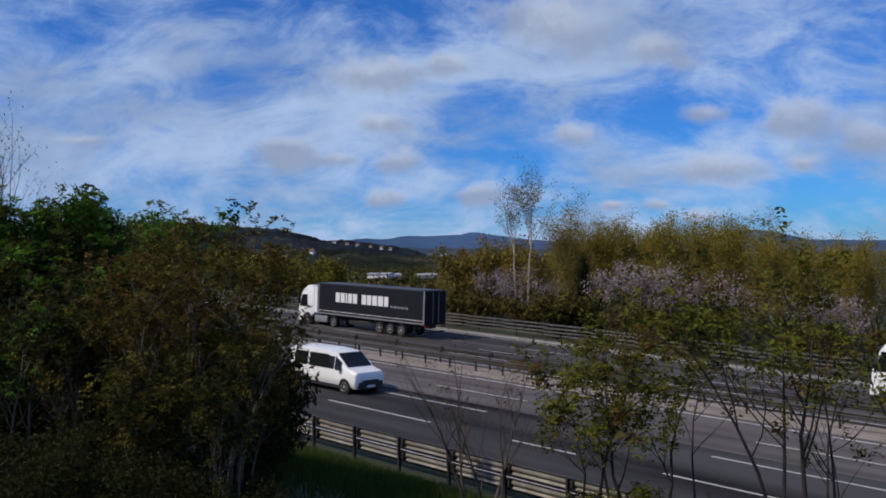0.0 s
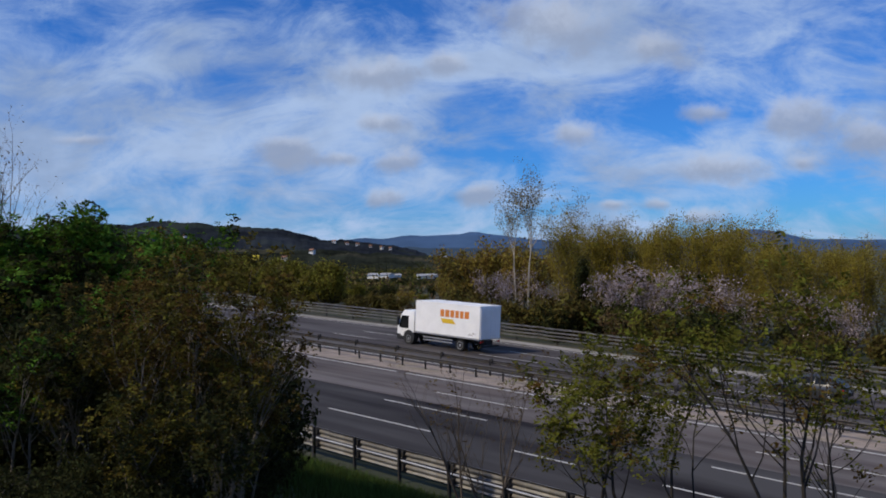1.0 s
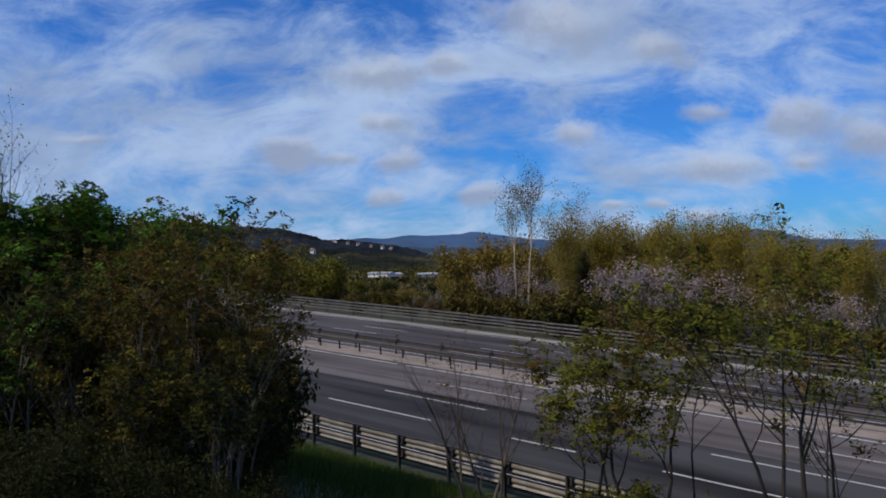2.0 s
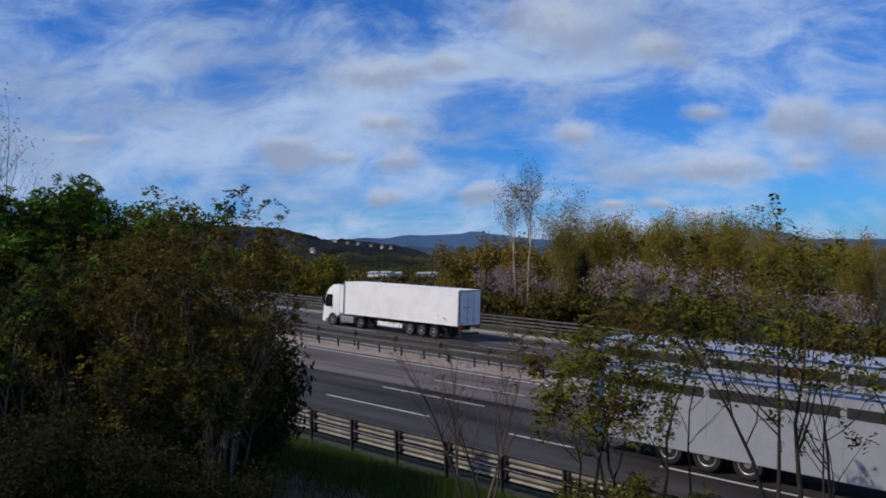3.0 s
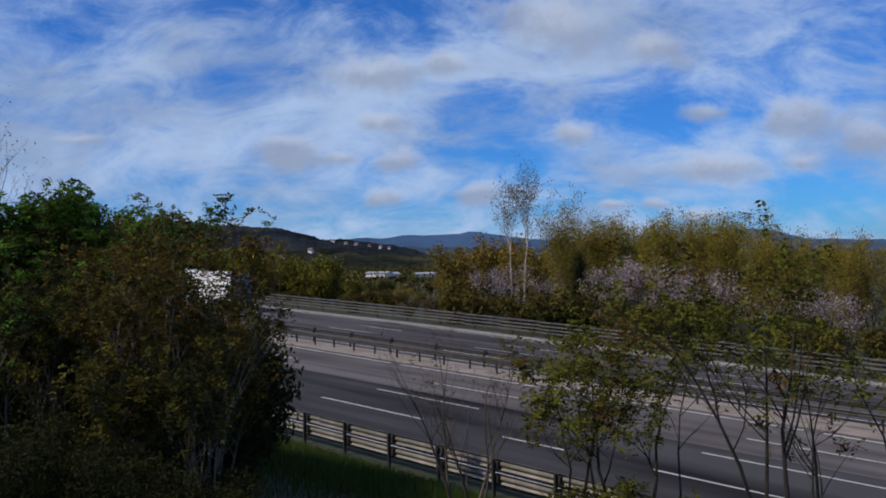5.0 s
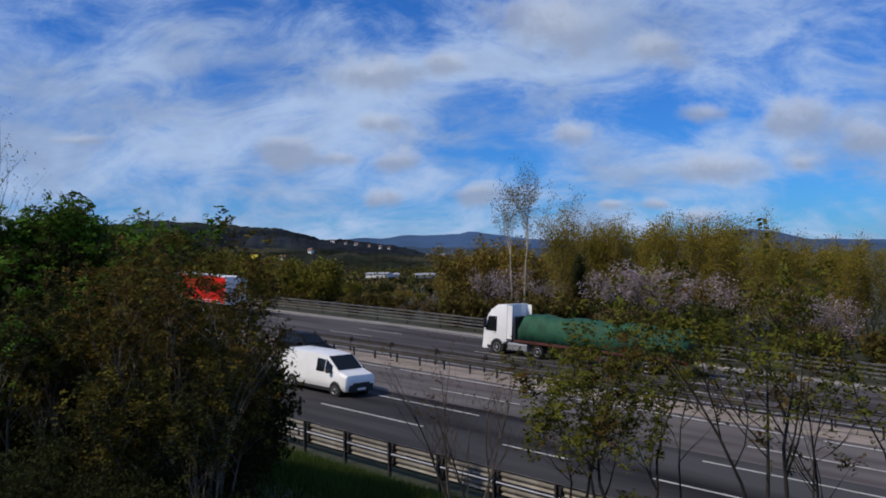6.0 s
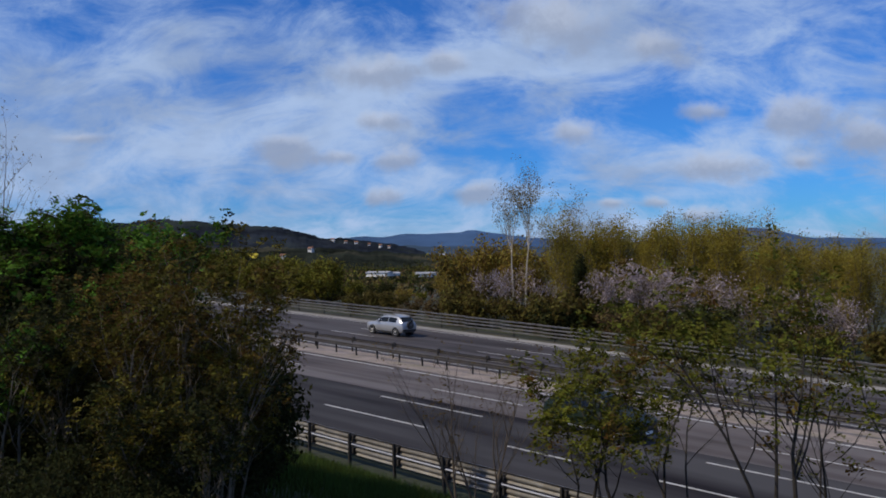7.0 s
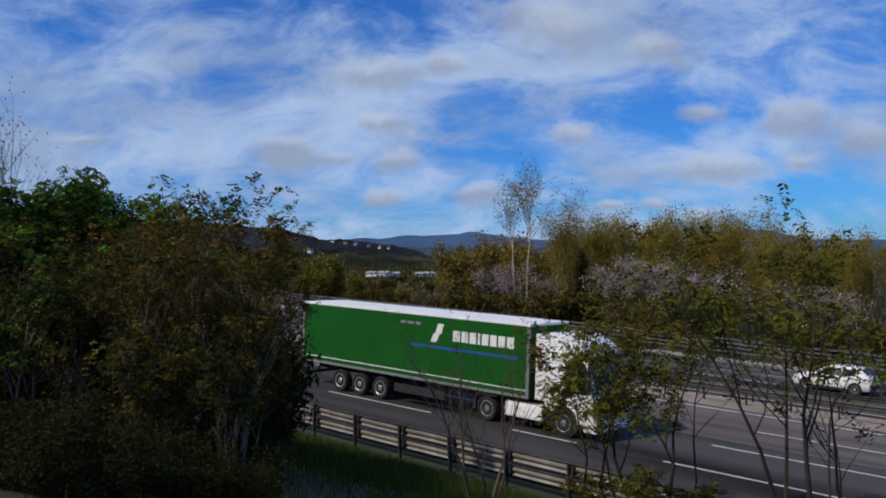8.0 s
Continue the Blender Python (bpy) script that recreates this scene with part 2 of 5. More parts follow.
def same_mesh(name, me, parent, m):
    ob = new(name, me)
    ob.parent = parent
    ob.matrix_basis = m
    return ob


def mesh_of(name, verts, faces, mat):
    me = bpy.data.meshes.new(name)
    me.from_pydata([tuple(v) for v in verts], [], faces)
    me.materials.append(mat)
    return me


def add_box(bm, x0, x1, y0, y1, z0, z1, bevel=0.0):
    vs = [bm.verts.new((x, y, z)) for z in (z0, z1) for x, y in ((x0, y0), (x1, y0), (x1, y1), (x0, y1))]
    for q in ((3, 2, 1, 0), (4, 5, 6, 7), (0, 1, 5, 4), (1, 2, 6, 5), (2, 3, 7, 6), (3, 0, 4, 7)):
        bm.faces.new([vs[i] for i in q])
    if bevel:
        bmesh.ops.bevel(bm, geom=list({e for v in vs for e in v.link_edges}), offset=bevel, segments=2, affect="EDGES", profile=0.6)
    return bm


def box(*a, bevel=0.0):
    return add_box(bmesh.new(), *a, bevel=bevel)


def strip_mesh(name, s0, s1, outline, mat, n):
    """A bar along the road: outline is a closed list of (lat, height over the road)."""
    k = len(outline)
    v = [at(s0 + (s1 - s0) * i / n, lat, h) for i in range(n + 1) for lat, h in outline]
    f = [(k * i + j, k * i + (j + 1) % k, k * i + k + (j + 1) % k, k * i + k + j) for i in range(n) for j in range(k)]
    f += [tuple(range(k))[::-1], tuple(k * n + j for j in range(k))]
    return mesh_of(name, v, f, mat)


# ---- ground, carriageways ----
def smooth01(a):
    a = min(max(a, 0.0), 1.0)
    return a * a * (3 - 2 * a)


def ground_z(s, lat):
    if lat < 18.6:
        return road_z(s, 18.6) - 0.12 + 0.32 * (18.6 - max(lat, -3.0))
    if lat < 62.4:
        return road_z(s, lat) - 0.14
    k = smooth01((lat - 62.4) / 70.0)
    return (road_z(s, 62.4) - 0.14 - min(lat - 62.4, 3) * 0.12) * (1 - k) - 1.6 * k


def knots(*spans):
    out = []
    for a, b, n in spans:
        out += [a + (b - a) * i / n for i in range(n)]
    return out + [spans[-1][1]]


SK = knots((-4800, -400, 8), (-400, -60, 12), (-60, 140, 80), (140, 500, 16), (500, 4800, 10))
LK = knots((-3000, -40, 5), (-40, 0, 8), (0, 18.6, 14), (18.6, 20.6, 4), (20.6, 64, 20), (64, 140, 24), (140, 600, 12), (600, 4900, 12))
gv = []
for s in SK:
    for lat in LK:
        rough = 0.10 * noise.noise((s * 0.35, lat * 0.35, 2.0)) if (lat < 18.4 or lat > 64.5) and abs(s) < 400 else 0.0
        gv.append((-s, lat, ground_z(s, lat) + rough))
nl = len(LK)
gf = [(i * nl + j, i * nl + j + 1, (i + 1) * nl + j + 1, (i + 1) * nl + j) for i in range(len(SK) - 1) for j in range(nl - 1)]
ground = new("ground", mesh_of("ground", gv, gf, M_GROUND))
ground.data.polygons.foreach_set("use_smooth", [True] * len(gf))
tagged(ground, "rough grassy earth sloping down to the motorway", "ground", kind="structure")


def slab(name, a, b, top, mat, label):
    ob = new(name, strip_mesh(name, -1800, 1800, [(a, -0.3), (b, -0.3), (b, top), (a, top)], mat, 240))
    return tagged(ob, label, "road", kind="structure")


slab("road_near_lanes", 20.7, 30.3, 0.0, M_DARK_ASPHALT, "dark bluish newer asphalt of the slow lanes")
slab("road_fast_lanes", 30.3, 36.9, 0.0, M_ASPHALT, "worn grey-brown asphalt of the fast lanes")
slab("median_strip", 36.9, 42.2, -0.03, M_SOIL, "reddish gravel strip between the two carriageways")
slab("road_far_lanes", 42.2, 58.2, 0.0, M_FAR_ASPHALT, "grey-blue asphalt of the far carriageway")
slab("far_shoulder", 58.2, 59.7, 0.012, M_CONCRETE, "pale concrete shoulder along the far carriageway")
slab("far_verge", 59.7, 62.3, -0.05, M_VERGE, "weedy earth verge below the far crash barrier")


def lane_line(name, lat, spans, wide=0.12):
    line = tagged(new(name), "worn white lane marking on the asphalt", "road marking", kind="structure")
    for a, b in spans:
        me = strip_mesh("dash", a, b, [(lat - wide / 2, 0.004), (lat + wide / 2, 0.004), (lat + wide / 2, 0.012), (lat - wide / 2, 0.012)], M_LINE,
                        max(1, int((b - a) / 15)))
        same_mesh("dash", me, line, Matrix())


lane_line("lane_line_slow", 25.6, [(24.7 - 17 * k, 31.2 - 17 * k) for k in range(-6, 4)] + [(17.6 - 17 * k, 20.5 - 17 * k) for k in range(-6, 4)])
lane_line("lane_line_middle", 29.15, [(24.7 - 17 * k, 31.2 - 17 * k) for k in range(-6, 4)])
lane_line("lane_line_fast", 32.75, [(25.2 - 17 * k, 31.1 - 17 * k) for k in range(-6, 4)], 0.12)
lane_line("edge_line_median", 36.2, [(-60 + 12.2 * k, -48.6 + 12.2 * k) for k in range(16)], 0.17)
lane_line("edge_line_near", 21.35, [(-60, 140)])
lane_line("far_edge_line_median", 42.9, [(-60, 140)])
lane_line("far_edge_line", 57.6, [(-60, 140)])
for lat in (46.2, 49.7, 53.3):
    lane_line("far_lane_line", lat, [(20 - 17 * k, 25.5 - 17 * k) for k in range(-7, 4)])


# ---- crash barriers ----
TILT = math.degrees(math.atan(SLOPE))


def on_road(s, lat, h=0.0):
    p = at(s, lat, h)
    return pose(p.x, p.y, p.z, 0, TILT, 0)


def beam_mesh(length, face, mat, tall=1.0):
    """A W-shaped steel beam with its ribs towards -y (face -1) or +y."""
    prof = [(0, -0.155), (0.03, -0.15), (0.075, -0.10), (0.075, -0.065), (0.012, -0.02), (0.012, 0.02), (0.075, 0.065), (0.075, 0.10), (0.03, 0.15), (0, 0.155)]
    prof = [(y, z * tall) for y, z in prof]
    prof = [(face * y, z) for y, z in prof] + [(face * (y - 0.012), z) for y, z in prof[::-1]]
    k, v = len(prof), []
    for x in (-length / 2, length / 2):
        v += [(x, y, z) for y, z in prof]
    f = [(j, (j + 1) % k, k + (j + 1) % k, k + j) for j in range(k)]
    return mesh_of("beam", v, f, mat)


def post_mesh(h, below=0.35):
    bm = bmesh.new()
    add_box(bm, -0.03, 0.03, -0.055, -0.045, -below, h)
    add_box(bm, -0.03, 0.03, 0.045, 0.055, -below, h)
    add_box(bm, -0.006, 0.006, -0.045, 0.045, -below, h)
    me = bpy.data.meshes.new("post")
    bm.to_mesh(me)
    bm.free()
    me.materials.append(M_POST)
    return me


def spacer_mesh():
    bm = box(-0.10, 0.10, -0.07, 0.07, -0.10, 0.10, bevel=0.02)
    me = bpy.data.meshes.new("spacer")
    bm.to_mesh(me)
    bm.free()
    me.materials.append(M_POST)
    return me


def crash_barrier(name, label, lat, face, beams, post_step, post_h, s0, s1, phase, spacer_at=(), mat=M_STEEL, tall=1.0):
    root = tagged(new(name), label, "crash barrier", group="crash barriers", kind="structure")
    L = 4.4
    bme, pme, sme = beam_mesh(L + 0.02, face, mat, tall), post_mesh(post_h), spacer_mesh()
    s = s0
    while s < s1:
        for h in beams:
            same_mesh("beam", bme, root, on_road(s, lat, h + random.uniform(-0.012, 0.012)))
        s += L
    s = s0 + phase
    while s < s1:
        p = at(s, lat - face * 0.13)
        same_mesh("post", pme, root, pose(p.x, p.y, p.z, random.uniform(-1.5, 1.5), random.uniform(-1.5, 1.5), 0))
        for h in spacer_at:
            same_mesh("spacer", sme, root, on_road(s - 0.03, lat - face * 0.02, h))
        s += post_step
    return root


crash_barrier("near_barrier", "double-beam galvanised crash barrier beside the verge, on dark posts", 19.75, 1, (0.80, 0.38), 2.2, 0.98, -22, 110, 2.2 * 0.29, (0.80, 0.38))
crash_barrier("median_barrier", "galvanised steel crash barrier along the median", 39.4, -1, (0.80,), 2.1, 0.72, -25, 112, 0.4, (), M_WEATHERED, 0.85)
crash_barrier("median_barrier_far", "galvanised steel crash barrier with dark blocks along the median", 41.6, 1, (0.86,), 4.2, 1.0, -25, 112, 0.9, (1.0,), M_WEATHERED, 0.7)
# four narrow rails shape the lit ribs and shaded grooves of W-beams
crash_barrier("far_barrier", "galvanised crash barrier before the scrub, its W-beam ribs drawn as four rails", 60.9, -1, (1.28, 0.98, 0.68, 0.38), 4.4, 1.3, -28, 120, 1.0, tall=0.42)


# ---- hills, mountains and the valley ----
def bearing(tan_right, dist):
    """s, lat of a place dist metres ahead of the camera's mean line, at that tangent to the right of it."""
    return dist * (math.cos(YAW) - math.sin(YAW) * tan_right), dist * (math.sin(YAW) + math.cos(YAW) * tan_right)


def ridge_z(crest, dist, depth, t, d):
    """Height of a ridge's near slope at that tangent to the right and distance."""
    top = float(np.interp(t, [c[0] for c in crest], [c[1] for c in crest])) * dist
    k = min(max((d - dist) / depth + 1.0, 0.0), 1.0)
    return -4 + (top + EYE_Z + 4) * math.sin(k * math.pi / 2) ** 1.3


def ridge(name, label, dist, depth, t0, t1, crest, mat, rough, n=90, rows=14, seed=0.0):
    """A ridge seen across the valley; crest gives (tangent to the right, tangent of its height) knots."""
    v = []
    for i in range(n + 1):
        t = t0 + (t1 - t0) * i / n
        for j in range(rows + 1):
            k = j / rows
            d = dist + depth * (k - 1.0)
            z = ridge_z(crest, dist, depth, t, d)
            z += rough * (1 if j else 0) * (noise.noise((t * 40 + seed, k * 6, seed)) + 0.6 * noise.noise((t * 130 + seed, k * 16, seed)) + 0.5 * noise.noise((t * 520 + seed, k * 40, seed)))
            s, lat = bearing(t, d)
            v.append((-s, lat, z))
        s, lat = bearing(t, dist + depth)
        v.append((-s, lat, -4))
    r = rows + 2
    f = [(i * r + j, (i + 1) * r + j, (i + 1) * r + j + 1, i * r + j + 1) for i in range(n) for j in range(r - 1)]
    ob = new(name, mesh_of(name, v, f, mat))
    ob.data.polygons.foreach_set("use_smooth", [True] * len(f))
    return tagged(ob, label, "hill", kind="structure")


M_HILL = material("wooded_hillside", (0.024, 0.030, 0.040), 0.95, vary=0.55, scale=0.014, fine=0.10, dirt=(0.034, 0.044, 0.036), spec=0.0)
M_SLOPE = material("terraced_slope", (0.026, 0.031, 0.024), 0.95, vary=0.55, scale=0.022, fine=0.13, dirt=(0.070, 0.066, 0.046), spec=0.0)
# distance haze is put into the next two base colours as blue
M_HAZE = material("haze_blue_far_forest", (0.060, 0.110, 0.205), 1.0, vary=0.16, scale=0.002, fine=0.012, spec=0.0)
M_HAZE2 = material("haze_blue_mid_forest", (0.050, 0.078, 0.115), 1.0, vary=0.2, scale=0.004, fine=0.02, spec=0.0)

ridge("mountain_far", "distant wooded mountain range under the clouds, its blue haze put into the colour", 4300, 700, -0.30, 0.60,
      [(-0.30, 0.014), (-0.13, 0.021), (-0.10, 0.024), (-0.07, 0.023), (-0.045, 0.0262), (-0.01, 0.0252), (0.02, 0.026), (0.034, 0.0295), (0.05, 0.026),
       (0.10, 0.019), (0.2, 0.010), (0.29, 0.013), (0.33, 0.0225), (0.36, 0.0250), (0.385, 0.0215), (0.42, 0.012), (0.6, 0.006)], M_HAZE, 4.0)
ridge("hill_middle", "wooded foothills across the valley with darker blue haze in their colour", 2400, 500, -0.22, 0.25,
      [(-0.22, 0.012), (-0.10, 0.0125), (-0.05, 0.013), (0.0, 0.0105), (0.05, 0.009), (0.25, 0.006)], M_HAZE2, 4.0, seed=3.0)
WOODED = [(-0.62, 0.036), (-0.50, 0.040), (-0.40, 0.045), (-0.33, 0.0475), (-0.29, 0.0460), (-0.25, 0.0415), (-0.22, 0.0390), (-0.195, 0.0375), (-0.165, 0.030), (-0.14, 0.024),
       (-0.10, 0.020), (-0.06, 0.015), (-0.02, 0.004)]
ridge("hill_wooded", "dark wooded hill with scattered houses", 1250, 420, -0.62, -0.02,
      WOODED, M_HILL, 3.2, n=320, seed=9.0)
TERRACES = [(-0.5, 0.018), (-0.30, 0.016), (-0.2, 0.0135), (-0.12, 0.010), (-0.05, 0.004), (0.03, -0.004)]
ridge("hill_terraces", "low terraced slope with fields and houses", 800, 250, -0.5, 0.03,
      TERRACES, M_SLOPE, 2.0, n=260, seed=5.0)

M_WHITE_WALL = material("white_render", (0.72, 0.70, 0.66), 0.8, vary=0.08, scale=0.4, fine=4)
M_ROOF = material("terracotta_roof", (0.26, 0.13, 0.08), 0.85, vary=0.2, scale=0.8, fine=6)
M_DARKGLASS = material("dark_window", (0.02, 0.025, 0.03), 0.15, vary=0.1)
M_METALROOF = material("pale_sheet_roof", (0.38, 0.37, 0.36), 0.5, vary=0.1, scale=0.3, fine=4)


def house(tan_right, tan_up, dist, w, d, h, name="house", label="small white house with a terracotta roof on the slope", roof=M_ROOF, rise=0.35):
    s, lat = bearing(tan_right, dist)
    z = EYE_Z + tan_up * dist
    root = tagged(new(name), label, "house", group="houses across the valley")
    root.matrix_basis = pose(-s, lat, z - h, 0, 0, math.degrees(math.pi / 2 - YAW) + random.uniform(-25, 25))
    low = name == "shed"
    part("wall", box(-w / 2, w / 2, -d / 2, d / 2, -0.4 if low else -4, h), M_WHITE_WALL, root)
    if low:
        part("earth_bank", box(-w / 2 - 2, w / 2 + 2, -d / 2 - 2, d / 2 + 2, -5, -0.4), M_SLOPE, root)
    bm = bmesh.new()
    p = [(-w / 2 - 0.3, -d / 2 - 0.4, h), (w / 2 + 0.3, -d / 2 - 0.4, h), (w / 2 + 0.3, d / 2 + 0.4, h), (-w / 2 - 0.3, d / 2 + 0.4, h),
         (-w / 2 - 0.3, 0, h + d * rise), (w / 2 + 0.3, 0, h + d * rise)]
    vs = [bm.verts.new(q) for q in p]
    for q in ((0, 1, 5, 4), (2, 3, 4, 5), (1, 2, 5), (3, 0, 4), (3, 2, 1, 0)):
        bm.faces.new([vs[i] for i in q])
    part("roof", bm, roof, root)
    n = 0 if low else max(2, int(w / 4))
    for i in range(n):
        x = -w / 2 + (i + 0.5) * w / n
        part("window", box(x - 0.55, x + 0.55, -d / 2 - 0.06, -d / 2 + 0.1, h * 0.45, h * 0.45 + 1.3), M_DARKGLASS, root)
    return root


def on_slope(crest, dist, depth, tr, tu):
    """Distance at which the slope reaches the line of sight with that rise."""
    for i in range(60):
        d = dist - depth + depth * i / 60
        if ridge_z(crest, dist, depth, tr, d) + 1.0 >= EYE_Z + tu * d:
            return d
    return dist - 5


for tr, tu, w, h in ((-0.127, 0.0202, 8, 3.2), (-0.100, 0.0162, 7, 3.2), (-0.072, 0.0120, 5, 3.4), (-0.062, 0.0105, 5, 3), (-0.112, 0.0175, 6, 2.6), (-0.30, 0.030, 6, 3), (-0.085, 0.0138, 5, 2.6)):
    d = on_slope(WOODED, 1250, 420, tr, tu)
    house(tr, tu + 0.6 * h / d, d, w * 0.6, 4, h * 0.6)
for tr, tu, w, h in ((-0.1525, 0.0085, 6, 4.0), (-0.185, 0.0020, 6, 2.6), (-0.335, 0.0080, 8, 3.5), (-0.235, 0.002, 5, 2.6)):
    d = on_slope(TERRACES, 800, 250, tr, tu)
    house(tr, tu + 0.6 * h / d, d, w * 0.6, 4, h * 0.6)
d = on_slope(TERRACES, 800, 250, -0.228, 0.004)
s, lat = bearing(-0.228, d)
field = part("field", box(-9, 9, -3, 3, -1.5, 0.8), material("yellow_flowering_crop", (0.50, 0.40, 0.03), 0.9, vary=0.25, scale=0.4, fine=3), None, "small field of bright yellow flowering crop on the slope")
field.matrix_basis = pose(-s, lat, EYE_Z + 0.004 * d, 40, 0, math.degrees(math.pi / 2 - YAW))
tagged(field, category="field", kind="structure")
house(-0.001, 0.0050, 820, 6, 6, 9, "tower_block", "pale slab-sided tower block beyond the trees", M_METALROOF, 0.02)
house(-0.074, -0.0175, 330, 9, 5, 1.0, "shed", "long low white shed with a pale sheet roof", M_METALROOF, 0.12)
house(-0.058, -0.0185, 335, 4, 5, 0.8, "shed", "long low white shed with a pale sheet roof", M_METALROOF, 0.12)
house(-0.022, -0.0195, 320, 6, 5, 0.8, "shed", "long low white shed with a pale sheet roof", M_METALROOF, 0.12)
house(-0.014, -0.0190, 330, 4, 3, 1.2, "shed", "small low whitish shed with a pale sheet roof", M_METALROOF, 0.1)


# ---- trees ----
def tubes_mesh(name, lines, mat, sides=5):
    """Tapered branches: each line is a list of (place, radius)."""
    v, f = [], []
    for line in lines:
        k = sides if line[0][1] > 0.02 else 3
        base = len(v)
        for i, (p, r) in enumerate(line):
            d = (line[min(i + 1, len(line) - 1)][0] - line[max(i - 1, 0)][0]).normalized()
            a = d.orthogonal().normalized()
            b = d.cross(a)
            for j in range(k):
                w = 2 * math.pi * j / k
                v.append(p + (a * math.cos(w) + b * math.sin(w)) * r)
        for i in range(len(line) - 1):
            for j in range(k):
                f.append((base + i * k + j, base + i * k + (j + 1) % k, base + (i + 1) * k + (j + 1) % k, base + (i + 1) * k + j))
        f.append(tuple(base + (len(line) - 1) * k + j for j in range(k)))
    me = mesh_of(name, v, f, mat)
    me.polygons.foreach_set("use_smooth", [True] * len(f))
    return me


def leaves_mesh(name, spots, mat, rng, per, spread, size, droop=0.2):
    """Small pointed leaves scattered about the given places."""
    c = np.repeat(np.array([tuple(p) for p in spots]), per, axis=0)
    n = len(c)
    c = c + rng.normal(0, 1, (n, 3)) * np.array([spread, spread, spread * 0.75])
    a = rng.normal(0, 1, (n, 3))
    a[:, 2] -= droop
    a /= np.linalg.norm(a, axis=1)[:, None]
    b = np.cross(a, rng.normal(0, 1, (n, 3)))
    b /= np.linalg.norm(b, axis=1)[:, None]
    ln = (size * rng.uniform(0.6, 1.35, n))[:, None]
    wd = ln * rng.uniform(0.32, 0.55, n)[:, None]
    v = np.stack([c - a * ln / 2, c + b * wd / 2, c + a * ln / 2, c - b * wd / 2], axis=1).reshape(-1, 3)
    me = bpy.data.meshes.new(name)
    me.from_pydata(v.tolist(), [], np.arange(4 * n).reshape(n, 4).tolist())
    me.materials.append(mat)
    return me


def sprays_mesh(name, spots, mat, rng, per, length, pairs, leaflet, spread=0.03):
    """Feathered leaves in tufts: each has a drooping midrib with paired leaflets."""
    c = np.repeat(np.array([tuple(p) for p in spots]), per, axis=0)
    n = len(c)
    c = c + rng.normal(0, spread, (n, 3))
    a = rng.normal(0, 1, (n, 3)) * np.array([1, 1, 0.7])
    a /= np.linalg.norm(a, axis=1)[:, None]
    b = np.cross(a, rng.normal(0, 0.35, (n, 3)) + np.array([0, 0, 1.0]))
    b /= np.linalg.norm(b, axis=1)[:, None] + 1e-6
    ln = (length * rng.uniform(0.55, 1.2, n))[:, None]
    quads = []
    for j in range(pairs):
        k = (j + 0.7) / pairs
        q = c + a * ln * k - np.array([0, 0, 1.0]) * ln * 0.45 * k * k
        for sd in (1, -1):
            d = b * sd + a * 0.5 + rng.normal(0, 0.25, (n, 3))
            d /= np.linalg.norm(d, axis=1)[:, None]
            e = np.cross(d, np.cross(a, b) + rng.normal(0, 0.4, (n, 3)))
            e /= np.linalg.norm(e, axis=1)[:, None]
            s = leaflet * rng.uniform(0.7, 1.25, n)[:, None] * (1.1 - 0.35 * k)
            quads.append(np.stack([q, q + d * s * 0.5 + e * s * 0.25, q + d * s, q + d * s * 0.5 - e * s * 0.25], axis=1))
    v = np.concatenate(quads).reshape(-1, 3)
    me = bpy.data.meshes.new(name)
    me.from_pydata(v.tolist(), [], np.arange(len(v)).reshape(-1, 4).tolist())
    me.materials.append(mat)
    return me


def grow(rnd, height, r0, lean, stems, spread, levels, kids, up=0.25, first=0.3, wig=0.12, tufted=False):
    """Branch lines of a tree or many-stemmed shrub, and the places where its leaves sit."""
    lines, tips = [], []

    def branch(p, d, length, r, level):
        n = 6 if level == 0 else 4
        line = [(p.copy(), r)]
        for i in range(n):
            d = (d + Vector((rnd.gauss(0, wig), rnd.gauss(0, wig), rnd.gauss(0, wig * 0.6) + up * 0.12))).normalized()
            p = p + d * (length / n)
            line.append((p.copy(), r * (1 - 0.82 * (i + 1) / n)))
        lines.append(line)
        if level >= levels:
            tips.extend(q for q, _ in (line[-1:] if tufted else line[1:]))
            return
        tips.append(p.copy())
        m = kids[level]
        for i in range(m):
            k = first + (1 - first) * (i + rnd.random()) / m if level == 0 else 0.15 + 0.85 * (i + rnd.random()) / m
            j = min(int(k * n), n - 1)
            q, rr = line[j][0].lerp(line[j + 1][0], k * n - j), line[j][1]
            w = rnd.uniform(0, 2 * math.pi)
            out = Vector((math.cos(w), math.sin(w), rnd.uniform(-0.1, 0.5) + up))
            dd = (d * 0.55 + out.normalized() * spread).normalized()
            branch(q, dd, length * rnd.uniform(0.32, 0.55) * (1.15 - 0.45 * k), rr * 0.55, level + 1)

    for i in range(stems):
        w = 2 * math.pi * (i + rnd.random() * 0.6) / stems
        off = Vector((math.cos(w), math.sin(w), 0)) * (0.25 if stems > 1 else 0.0)
        d = Vector((math.cos(w) * lean, math.sin(w) * lean, 1)).normalized()
        branch(off * 0.6 + Vector((0, 0, -0.3)), d, height * rnd.uniform(0.82, 1.0) + 0.3, r0 * rnd.uniform(0.7, 1.0), 0)
    return lines, tips


